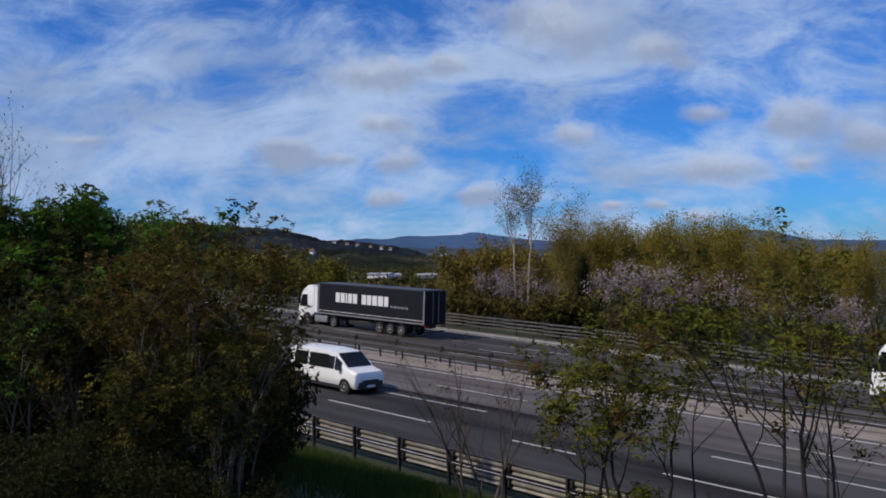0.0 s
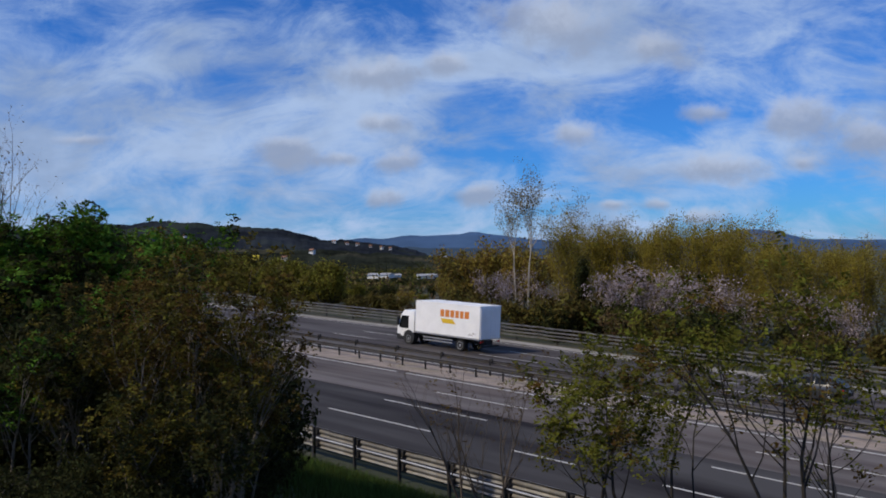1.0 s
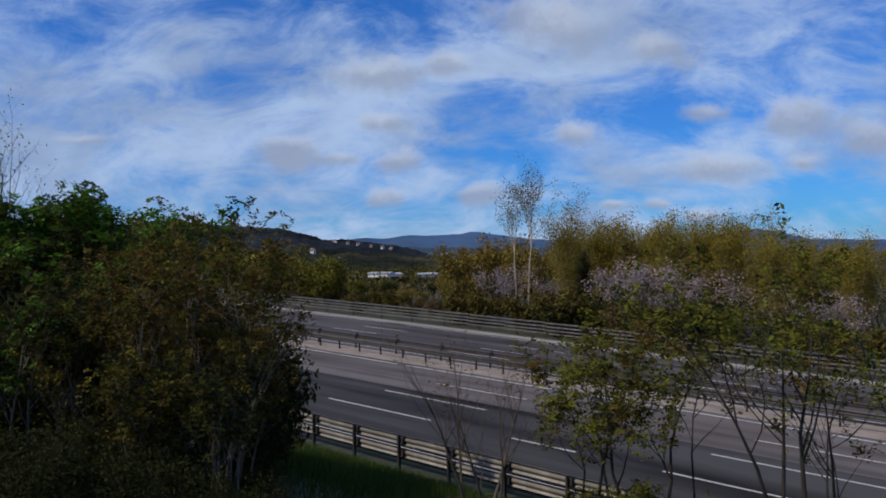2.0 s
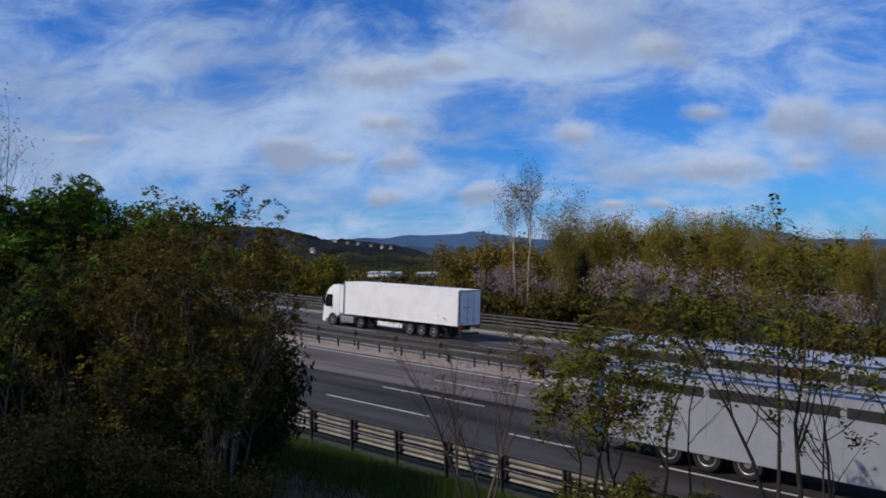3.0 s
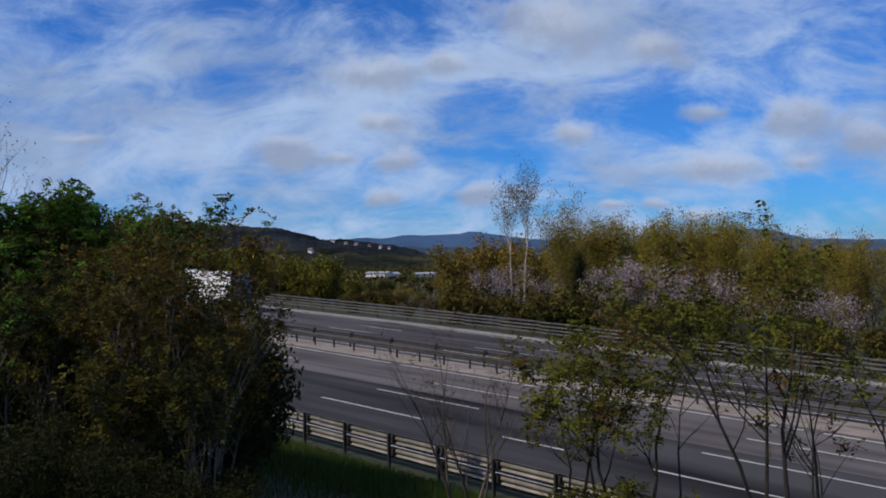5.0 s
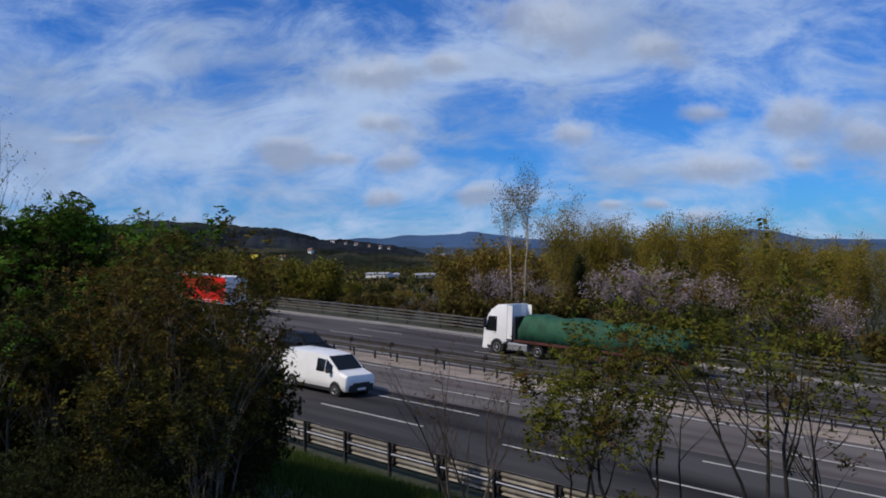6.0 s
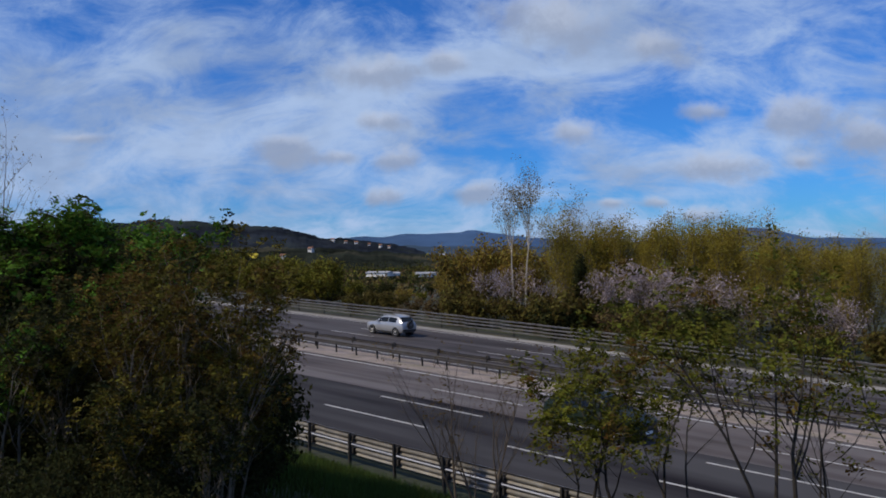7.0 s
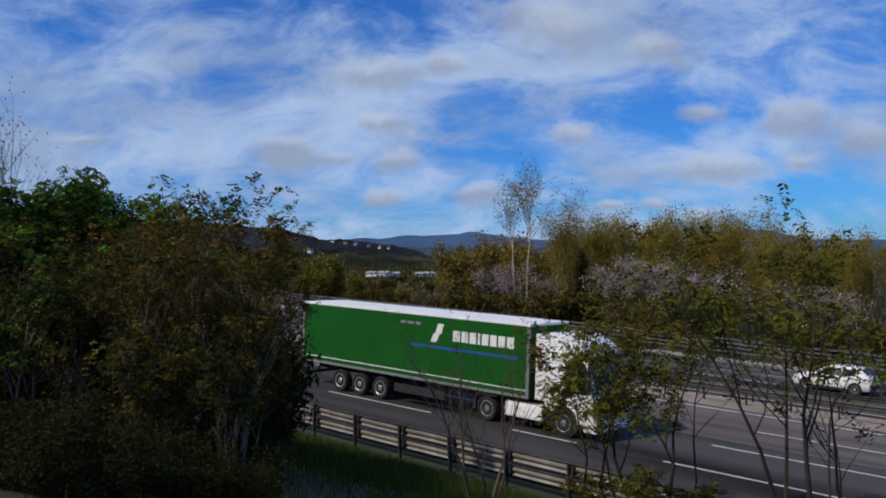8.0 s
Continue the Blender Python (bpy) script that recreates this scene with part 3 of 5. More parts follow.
def tree(name, label, seed, height, leaf_mat, bark=M_BARK, r0=0.07, lean=0.15, stems=1, spread=0.8, levels=2, kids=(9, 5), per=8, leaf_spread=0.14, size=0.09,
         up=0.25, first=0.3, group="", skip=0.0, category="tree", second=None):
    rnd, rng = random.Random(seed), np.random.default_rng(seed)
    lines, tips = grow(rnd, height, r0, lean, stems, spread, levels, kids, up, first)
    tips = [p for p in tips if rnd.random() >= skip]
    root = tagged(new(name), label, category, group)
    tr = new("trunk", tubes_mesh("trunk", lines, bark))
    cr = new("crown", leaves_mesh("crown", tips, leaf_mat, rng, per, leaf_spread, size))
    tr.parent = cr.parent = root
    if second:
        c2 = new("young_leaves", leaves_mesh("young_leaves", tips[::3], second, rng, max(1, per // 3), leaf_spread * 1.2, size))
        c2.parent = root
    return root


def tufted_tree(name, label, seed, height, leaf_mat, bark=M_BARK, r0=0.05, lean=0.2, stems=3, spread=0.8, kids=(8, 4), per=6, length=0.2, pairs=4, leaflet=0.06, up=0.3, first=0.3,
                group="", skip=0.0, category="tree", second=None, share=0.3, wig=0.10, spread_leaf=0.04):
    """A young tree or shrub whose feathered leaves sit in tufts at the twig ends; its highest twig is at that height."""
    rnd, rng = random.Random(seed), np.random.default_rng(seed)
    lines, tips = grow(rnd, height, r0, lean, stems, spread, 2, kids, up, first, wig, True)
    k = height / max(p.z for line in lines for p, _ in line)
    lines = [[(p * k, r) for p, r in line] for line in lines]
    tips = [p * k for p in tips if rnd.random() >= skip]
    root = tagged(new(name), label, category, group)
    new("trunk", tubes_mesh("trunk", lines, bark)).parent = root
    cut = int(len(tips) * (1 - share)) if second else len(tips)
    rnd.shuffle(tips)
    new("crown", sprays_mesh("crown", tips[:cut], leaf_mat, rng, per, length, pairs, leaflet, spread_leaf)).parent = root
    if second:
        new("young_leaves", sprays_mesh("young_leaves", tips[cut:], second, rng, per, length, pairs, leaflet, spread_leaf)).parent = root
    return root


def plant(root, s, lat, turn_deg=0.0, scale=1.0, tilt=(0, 0)):
    root.matrix_basis = pose(-s, lat, ground_z(s, lat) - 0.05, *tilt, turn_deg) @ Matrix.Diagonal((scale, scale, scale, 1))
    return root


def again(root, s, lat, turn_deg, scale):
    ob = copy_thing(root, Matrix())
    ob.matrix_basis = pose(-s, lat, ground_z(s, lat) - 0.1, 0, 0, turn_deg) @ Matrix.Diagonal((scale, scale, scale, 1))
    return ob


def view_place(x, dist):
    """s, lat at dist metres depth along the bearing x (in half-widths of the view from its middle)."""
    return bearing(x * math.tan(radians(54.3 / 2)), dist)


def rising(x, dist, rise):
    """Place at that bearing and distance, and the height that a tree there needs to reach the line of sight with that rise."""
    s, lat = view_place(x, dist)
    return s, lat, EYE_Z + rise * dist - ground_z(s, lat)


# trees on the embankment before the motorway
LOCUST = dict(r0=0.085, lean=0.30, stems=4, spread=0.85, kids=(12, 7), per=8, length=0.30, pairs=5, leaflet=0.125, first=0.15, up=0.3, group="locust trees", spread_leaf=0.12)
for seed, x, d, rise, turned in ((11, -0.93, 20, 0.088, 20), (12, -0.845, 19.5, 0.088, 70), (13, -0.755, 20.5, 0.068, 130), (17, -1.06, 20, 0.080, 200), (15, -0.97, 17, 0.040, 10), (16, -0.84, 17, 0.028, 80),
                                 (18, -0.72, 18.0, 0.025, 150)):
    s, lat, h = rising(x, d, rise)
    # lower trees: shade put into the colour, mostly the dark leaf
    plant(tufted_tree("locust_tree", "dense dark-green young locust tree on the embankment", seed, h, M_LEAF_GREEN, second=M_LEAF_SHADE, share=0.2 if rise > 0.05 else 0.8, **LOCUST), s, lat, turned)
s, lat, h = rising(-1.03, 23, 0.118)
plant(tree("bare_tree", "sparse purplish bare tree with budding twigs", 14, h, M_LEAF_GREY, bark=M_TWIG, r0=0.07, lean=0.14, stems=3, spread=0.6, kids=(11, 6), per=1, leaf_spread=0.1, size=0.08,
           up=0.6), s, lat, 10)
SHRUB = dict(lean=0.20, spread=0.66, up=0.5, first=0.40, category="shrub", group="embankment shrubs", length=0.17, pairs=4, leaflet=0.066, wig=0.13, spread_leaf=0.05)
# several low shrubs have leaves coloured dark for the shade there
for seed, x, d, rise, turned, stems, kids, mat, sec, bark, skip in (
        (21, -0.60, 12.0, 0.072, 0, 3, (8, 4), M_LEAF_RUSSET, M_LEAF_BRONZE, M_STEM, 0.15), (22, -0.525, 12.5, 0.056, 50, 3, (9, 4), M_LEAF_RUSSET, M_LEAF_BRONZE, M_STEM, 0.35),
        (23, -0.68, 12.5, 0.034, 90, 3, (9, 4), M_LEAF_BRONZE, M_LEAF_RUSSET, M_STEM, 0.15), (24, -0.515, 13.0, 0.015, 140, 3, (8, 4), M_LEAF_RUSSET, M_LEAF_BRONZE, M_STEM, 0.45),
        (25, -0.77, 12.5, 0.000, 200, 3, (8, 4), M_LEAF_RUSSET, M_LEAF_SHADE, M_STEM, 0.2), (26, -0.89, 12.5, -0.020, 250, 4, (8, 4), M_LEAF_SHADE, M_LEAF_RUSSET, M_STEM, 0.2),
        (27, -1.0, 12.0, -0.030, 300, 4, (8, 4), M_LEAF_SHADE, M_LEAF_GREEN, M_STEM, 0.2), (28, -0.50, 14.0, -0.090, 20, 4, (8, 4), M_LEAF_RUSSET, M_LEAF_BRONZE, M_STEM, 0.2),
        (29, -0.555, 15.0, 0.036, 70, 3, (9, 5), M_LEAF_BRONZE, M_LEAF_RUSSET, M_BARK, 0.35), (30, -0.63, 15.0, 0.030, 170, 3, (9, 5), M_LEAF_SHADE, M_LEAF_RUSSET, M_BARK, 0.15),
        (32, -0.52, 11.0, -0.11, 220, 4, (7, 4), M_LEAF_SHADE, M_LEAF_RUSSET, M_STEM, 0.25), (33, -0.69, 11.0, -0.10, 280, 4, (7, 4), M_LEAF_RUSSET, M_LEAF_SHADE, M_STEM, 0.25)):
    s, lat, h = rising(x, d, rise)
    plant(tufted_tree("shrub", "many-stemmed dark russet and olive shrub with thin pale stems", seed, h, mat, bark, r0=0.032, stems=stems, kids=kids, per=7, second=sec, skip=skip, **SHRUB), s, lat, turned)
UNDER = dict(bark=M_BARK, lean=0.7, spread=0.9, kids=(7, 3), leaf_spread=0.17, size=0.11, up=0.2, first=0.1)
# filler bushes; the dimness under the shrubs is in their leaf colour
bush = tree("undergrowth_bush", "low undergrowth bush, the shade of the shrubs put into its dark leaf colour", 31, 1.9, M_LEAF_SHADE, r0=0.03, stems=7, per=12, category="shrub", group="undergrowth", **UNDER)
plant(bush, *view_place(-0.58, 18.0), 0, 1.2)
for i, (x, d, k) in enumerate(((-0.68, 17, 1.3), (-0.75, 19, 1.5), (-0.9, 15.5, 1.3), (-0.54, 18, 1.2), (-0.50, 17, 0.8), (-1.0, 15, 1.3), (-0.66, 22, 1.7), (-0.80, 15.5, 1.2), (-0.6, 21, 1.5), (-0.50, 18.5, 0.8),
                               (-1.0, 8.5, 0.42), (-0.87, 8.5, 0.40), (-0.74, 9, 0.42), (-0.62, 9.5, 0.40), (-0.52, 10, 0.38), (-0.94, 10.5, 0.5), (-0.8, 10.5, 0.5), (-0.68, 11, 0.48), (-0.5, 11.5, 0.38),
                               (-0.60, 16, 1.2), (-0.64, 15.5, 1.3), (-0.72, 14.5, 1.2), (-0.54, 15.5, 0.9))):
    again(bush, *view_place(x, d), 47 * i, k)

s, lat, h = rising(0.055, 19, -0.076)
plant(tufted_tree("sapling", "thin nearly bare sapling with a few new leaves", 41, h, M_LEAF_BRONZE, bark=M_TWIG, r0=0.045, lean=0.42, stems=5, spread=0.75, kids=(8, 4), per=3, length=0.09, pairs=2, leaflet=0.05,
                  up=0.8, first=0.35, skip=0.35), s, lat, 15)
FRESH = dict(spread=0.85, up=0.25, length=0.26, pairs=4, leaflet=0.11, group="young locust trees", wig=0.16, second=M_LEAF_BRONZE, share=0.12, spread_leaf=0.14)
SPARSE, LEAFY = "tall thin young locust tree with sparse leaf tufts", "slim young locust tree with fresh green leaf tufts"
for seed, label, x, d, rise, lean, stems, kids, r0, first, skip, per, turned in (
        (42, LEAFY, 0.36, 19.5, -0.074, 0.10, 2, (7, 3), 0.065, 0.40, 0.12, 14, 40), (48, LEAFY, 0.45, 19.0, -0.070, 0.10, 2, (7, 3), 0.07, 0.42, 0.12, 14, 100),
        (50, LEAFY, 0.28, 19.0, -0.115, 0.10, 1, (6, 2), 0.045, 0.40, 0.10, 13, 10), (55, LEAFY, 0.52, 19.5, -0.085, 0.08, 1, (6, 3), 0.055, 0.45, 0.15, 13, 190),
        (43, SPARSE, 0.735, 15.5, 0.026, 0.16, 3, (7, 3), 0.075, 0.52, 0.15, 7, 80),
        (44, "thin leaning young locust tree with sparse leaf tufts", 0.98, 16, -0.035, 0.30, 2, (6, 3), 0.06, 0.45, 0.25, 7, 120),
        (47, "thin leaning young locust tree with sparse leaf tufts", 0.86, 18, -0.065, 0.22, 1, (6, 3), 0.05, 0.5, 0.25, 7, 30)):
    s, lat, h = rising(x, d, rise)
    plant(tufted_tree("young_locust", label, seed, h, M_LEAF_FRESH, r0=r0, lean=lean, stems=stems, kids=kids, first=first, skip=skip, per=per, **FRESH), s, lat, turned)
LOW = dict(r0=0.025, lean=0.45, stems=6, spread=0.8, kids=(6, 3), per=5, length=0.2, pairs=4, leaflet=0.075, up=0.3, first=0.15, category="shrub", group="verge shrubs")
for seed, x, d, h in ((45, 0.36, 18.5, 1.6), (46, 0.60, 17.5, 1.4), (49, 0.46, 18.0, 1.8), (57, 0.74, 16.0, 1.2)):
    plant(tufted_tree("shrub", "low leafy green shrub behind the crash barrier", seed, h, M_LEAF_FRESH, second=M_LEAF_SHADE, **LOW), *view_place(x, d), seed * 31)

# scrub and woodland beyond the motorway
scrub_a = tree("scrub_bush", "brownish-green scrub bush beyond the far barrier", 51, 3.0, M_LEAF_BROWN, r0=0.04, lean=0.6, stems=7, spread=0.9, kids=(6, 3), per=4, leaf_spread=0.32, size=0.34,
               up=0.3, first=0.1, group="scrub", category="shrub")
scrub_b = tree("scrub_bush", "olive-green scrub bush beyond the far barrier", 52, 2.8, M_LEAF_SCRUB, r0=0.04, lean=0.6, stems=7, spread=0.9, kids=(6, 3), per=4, leaf_spread=0.32, size=0.34, up=0.3,
               first=0.1, group="scrub", category="shrub")
scrub_c = tree("scrub_bush", "dark evergreen scrub bush beyond the far barrier", 53, 2.6, M_LEAF_DARK, r0=0.04, lean=0.6, stems=7, spread=0.9, kids=(6, 3), per=4, leaf_spread=0.30, size=0.32, up=0.3,
               first=0.1, group="scrub", category="shrub")
plant(scrub_a, 40, 66), plant(scrub_b, 34, 65.5), plant(scrub_c, 46.5, 65.5)
rs = random.Random(5)
for i in range(68):
    s = -24 + 150 * (i + rs.random()) / 68
    wide = s < 62
    lat = rs.uniform(64.6, 72 if wide else 84)
    src = rs.choice((scrub_a, scrub_a, scrub_b, scrub_b, scrub_c) if wide else (scrub_a, scrub_b, scrub_b, scrub_c))
    again(src, s, lat, rs.uniform(0, 360), rs.uniform(0.7, 1.5) if wide else rs.uniform(0.35, 0.9))

POP = dict(bark=M_TWIG, lean=0.12, stems=2, spread=0.55, kids=(16, 4), leaf_spread=0.36, size=0.19, up=0.95, first=0.10, group="woodland poplars")
pops = [tree("poplar", "slender poplar with yellow-olive spring leaves", 60 + i, 10.0, m, r0=0.09, per=13, **POP) for i, m in enumerate((M_LEAF_YELLOW, M_LEAF_YELLOW, M_LEAF_OLIVE, M_LEAF_OCHRE))]
k = 0
for row, (lat0, n) in enumerate(((75, 30), (80, 28), (86, 26), (94, 22))):
    for i in range(n):
        s = -32 + (lat0 * 0.70 + 32) * (i + rs.uniform(0.2, 0.8)) / n
        lat = lat0 + rs.uniform(-2.5, 2.5)
        h = rs.uniform(0.84, 0.95) * (1.04 if s > 34 else 0.90)
        if k < 4:
            plant(pops[k], s, lat, rs.uniform(0, 360), h)
        else:
            again(pops[rs.choice((0, 0, 1, 1, 2, 3))], s, lat, rs.uniform(0, 360), h)
        k += 1
BLOS = dict(bark=M_TWIG, lean=0.32, stems=4, spread=0.7, kids=(11, 5), leaf_spread=0.26, size=0.20, up=0.6, first=0.35, group="blossoming trees")
blos = [tree("blossom_tree", "small tree covered in pale lilac-pink blossom", 70 + i, 6.0, M_LEAF_PINK, r0=0.06, per=p, second=M_LEAF_BROWN, skip=k, **BLOS) for i, (p, k) in enumerate(((5, 0.45), (3, 0.6)))]
for i, (x, lat, h, j) in enumerate(((0.37, 70, 0.98, 0), (0.42, 70.5, 1.05, 0), (0.48, 70.5, 1.03, 0), (0.54, 71, 1.0, 1), (0.60, 72, 0.98, 1), (0.68, 71.5, 0.92, 1), (0.80, 71, 0.88, 1), (0.90, 71, 0.80, 0),
                                    (0.15, 73, 0.9, 1), (0.11, 74, 0.85, 1), (0.24, 73, 0.75, 1), (0.45, 72.5, 1.06, 1))):
    t = x * math.tan(radians(54.3 / 2))
    d = lat / (math.sin(YAW) + math.cos(YAW) * t)
    s = bearing(t, d)[0]
    if i in (0, 3):
        plant(blos[j], s, lat, 30 * i, h)
    else:
        again(blos[j], s, lat, 77 * i, h)

BIR = dict(bark=M_PALE_BARK, spread=0.62, leaf_spread=0.30, size=0.19, lean=0.03, stems=1, group="tall birches")
plant(tree("birch", "tall birch with a pale trunk and sparse budding crown", 81, 14.8, M_LEAF_GREY, r0=0.17, kids=(13, 5), per=10, up=0.6, first=0.62, **BIR), *view_place(0.188, 95), 0, 1, (0, -3))
plant(tree("birch", "tall birch with a pale trunk and sparse budding crown", 82, 13.4, M_LEAF_GREY, r0=0.16, kids=(11, 5), per=10, up=0.5, first=0.64, **BIR), *view_place(0.152, 96), 0, 1, (0, -5))
plant(tree("birch", "slim birch with a pale trunk and sparse budding crown", 83, 11.4, M_LEAF_GREY, r0=0.12, kids=(14, 5), per=5, up=0.6, first=0.50, **BIR), *view_place(0.258, 97), 80)
cyp = tree("cypress", "narrow dark-green cypress among the poplars", 84, 6.0, M_LEAF_DARK, r0=0.12, lean=0.0, stems=1, spread=0.35, kids=(34, 3), per=12, leaf_spread=0.2, size=0.2, up=1.2, first=0.05)
plant(cyp, *view_place(0.29, 88), 0)
WIL = dict(lean=0.5, stems=5, spread=0.9, kids=(10, 5), leaf_spread=0.45, size=0.46, up=0.4, first=0.12)
willow_a = tree("willow", "rounded ochre-brown willow in spring leaf", 85, 8.2, M_LEAF_OCHRE, r0=0.12, per=4, group="willows", **WIL)
willow_b = tree("willow", "rounded olive-green willow in spring leaf", 86, 6.2, M_LEAF_OLIVE, r0=0.10, per=4, group="willows", **WIL)
willow_c = tree("willow", "rounded dark-green tree on the valley floor", 87, 6.5, M_LEAF_DARK, r0=0.10, per=4, group="willows", **WIL)
plant(willow_a, *view_place(0.055, 125), 0)
plant(willow_b, *view_place(-0.265, 112), 0, 0.85)
plant(willow_c, *view_place(-0.13, 150), 0, 0.5)
for i, (src, x, d, k) in enumerate(((willow_a, 0.10, 130, 1.0), (willow_a, 0.13, 128, 0.95), (willow_a, 0.17, 122, 0.95), (willow_a, 0.22, 118, 1.0), (willow_b, -0.32, 118, 0.9), (willow_b, -0.20, 118, 0.48),
                                    (willow_b, -0.37, 120, 0.85), (willow_c, -0.17, 175, 0.5), (willow_a, -0.09, 170, 0.35), (willow_b, -0.05, 185, 0.35), (willow_c, -0.03, 210, 0.45), (willow_c, -0.21, 190, 0.5),
                                    (willow_b, -0.42, 125, 0.9), (willow_b, -0.50, 130, 1.0), (willow_c, -0.45, 150, 1.0), (willow_c, -0.58, 140, 1.1), (willow_b, -0.65, 140, 1.1), (willow_c, -0.75, 150, 1.2),
                                    (willow_c, -0.9, 150, 1.2), (willow_a, 0.01, 150, 0.55), (willow_c, -0.27, 240, 1.0), (willow_c, -0.33, 260, 1.0), (willow_c, -0.10, 280, 0.5), (willow_b, -0.15, 235, 0.4))):
    again(src, *view_place(x, d), 67 * i, k)


def far_woods(name, label, seed, spots, mat, leaf, per):
    """Distant tree clumps on the valley floor and slopes, as one mass."""
    rng = np.random.default_rng(seed)
    ob = new(name, leaves_mesh(name, spots, mat, rng, per, leaf * 1.1, leaf))
    return tagged(ob, label, "woods", kind="stuff")


for name, label, mat, seed, n, d0, d1 in (("valley_woods", "dark clumps of trees on the valley floor", M_LEAF_DARK, 91, 620, 230, 720), ("valley_scrub", "olive clumps of scrub on the valley floor", M_LEAF_OLIVE, 92, 300, 180, 600),
                                          ("valley_thicket", "brown leafless thickets on the valley floor", M_LEAF_BROWN, 93, 260, 160, 520)):
    rr = random.Random(seed)
    spots = []
    for _ in range(n):
        d = rr.uniform(d0, d1)
        s, lat = bearing(rr.uniform(-0.46, 0.06), d)
        if lat < 92:
            continue
        h = rr.uniform(1.0, 3.2)
        z = ground_z(s, lat) + h * 0.4 + max(0.0, d - 550) * 0.03
        for _k in range(5):
            spots.append((-s + rr.gauss(0, h), lat + rr.gauss(0, h), z + rr.uniform(-0.3, 0.6) * h))
    far_woods(name, label, seed, spots, mat, 1.3, 9)

# long grass on the verge
rg = np.random.default_rng(4)
n = 70000
gs, gl = rg.uniform(4, 40, n), 19.35 - np.abs(rg.normal(0, 4.5, n))
gz = np.array([ground_z(a, b) for a, b in zip(gs, gl)])
hh = rg.uniform(0.16, 0.50, n) * (1 - 0.45 * np.clip((gl - 18.3) / 1.0, 0, 1))
an, tl = rg.uniform(0, 6.283, n), rg.normal(0, 0.12, (n, 2))
w = 0.014
v = np.stack([np.stack([-gs - w * np.cos(an), gl - w * np.sin(an), gz - 0.03], 1), np.stack([-gs + w * np.cos(an), gl + w * np.sin(an), gz - 0.03], 1),
              np.stack([-gs + tl[:, 0], gl + tl[:, 1], gz + hh], 1)], 1).reshape(-1, 3)
gm = bpy.data.meshes.new("grass")
gm.from_pydata(v.tolist(), [], np.arange(3 * n).reshape(n, 3).tolist())
gm.materials.append(M_GRASS)
tagged(new("grass", gm), "long green grass on the verge behind the barrier", "grass", kind="stuff")


# ---- vehicles ----
# Each is built nose forward along +x, its nose at x = 0 and its wheels on z = 0.
def paint(name, c, rough=0.32, metal=0.0, coat=0.2, spec=0.5):
    return material(name, c, rough, metal, vary=0.05, scale=1.2, fine=9, coat=coat, spec=spec)


P_WHITE = paint("white_paint", (0.86, 0.86, 0.84))
P_SILVER = paint("silver_paint", (0.46, 0.47, 0.48), 0.3, 0.5)
P_BLACK = paint("black_paint", (0.005, 0.005, 0.006), 0.5, coat=0.0, spec=0.10)
P_NAVY = paint("dark_blue_paint", (0.014, 0.022, 0.05), 0.38, coat=0.0, spec=0.35)
P_GREEN = paint("dark_green_paint", (0.012, 0.022, 0.014), 0.38, coat=0.0, spec=0.3)
P_COPPER = paint("copper_brown_paint", (0.050, 0.023, 0.012), 0.3, 0.3)
P_RED = paint("red_paint", (0.42, 0.022, 0.016))
P_SKY = paint("light_blue_paint", (0.045, 0.30, 0.62))
P_PALEBLUE = paint("pale_blue_paint", (0.50, 0.60, 0.62))
P_GREY = paint("grey_paint", (0.040, 0.043, 0.047))
T_BLACK = material("black_tarpaulin", (0.012, 0.012, 0.017), 0.6, vary=0.15, scale=0.7, fine=6, spec=0.2)
T_BLUE = material("blue_tarpaulin", (0.005, 0.023, 0.22), 0.6, vary=0.12, scale=0.7, fine=6, spec=0.08)
T_GREEN = material("green_tarpaulin", (0.009, 0.094, 0.013), 0.6, vary=0.12, scale=0.7, fine=6, spec=0.08)
T_RED = material("red_tarpaulin", (0.66, 0.016, 0.008), 0.6, vary=0.10, scale=0.7, fine=6, spec=0.2)
T_GREY = material("dark_grey_tarpaulin", (0.050, 0.058, 0.066), 0.55, vary=0.12, scale=0.7, fine=6)
T_WHITE = material("white_panel", (0.86, 0.855, 0.84), 0.45, vary=0.06, scale=0.7, fine=6, dirt=(0.76, 0.75, 0.73))
T_ROOF = material("translucent_white_roof", (0.62, 0.60, 0.55), 0.6, vary=0.1, scale=0.5, fine=5)
T_NET = material("dark_green_cover", (0.010, 0.085, 0.042), 0.75, vary=0.35, scale=1.3, fine=9, bump=0.04)
C_RUST = material("orange_red_container", (0.36, 0.038, 0.012), 0.7, vary=0.16, scale=0.9, fine=7, dirt=(0.24, 0.032, 0.014), spec=0.2)
C_ALU = material("ribbed_aluminium", (0.40, 0.42, 0.48), 0.45, 0.3, vary=0.1, scale=0.8, fine=9)
C_CREAM = material("dirty_white_steel", (0.76, 0.74, 0.70), 0.55, vary=0.12, scale=0.8, fine=6, dirt=(0.46, 0.40, 0.33))
B_RUBBER = material("tyre_rubber", (0.014, 0.014, 0.014), 0.9, vary=0.15)
B_RIM = material("steel_rim", (0.42, 0.42, 0.42), 0.4, 0.6, vary=0.15, scale=8)
B_DARK = material("black_plastic", (0.016, 0.016, 0.017), 0.65, vary=0.15)
B_CHASSIS = material("dirty_chassis", (0.022, 0.021, 0.020), 0.85, vary=0.3, scale=3)
B_GLASS = material("tinted_glass", (0.010, 0.012, 0.013), 0.08, vary=0.05, spec=0.28)
B_LAMP = material("headlight_glass", (0.26, 0.27, 0.28), 0.12, vary=0.05)
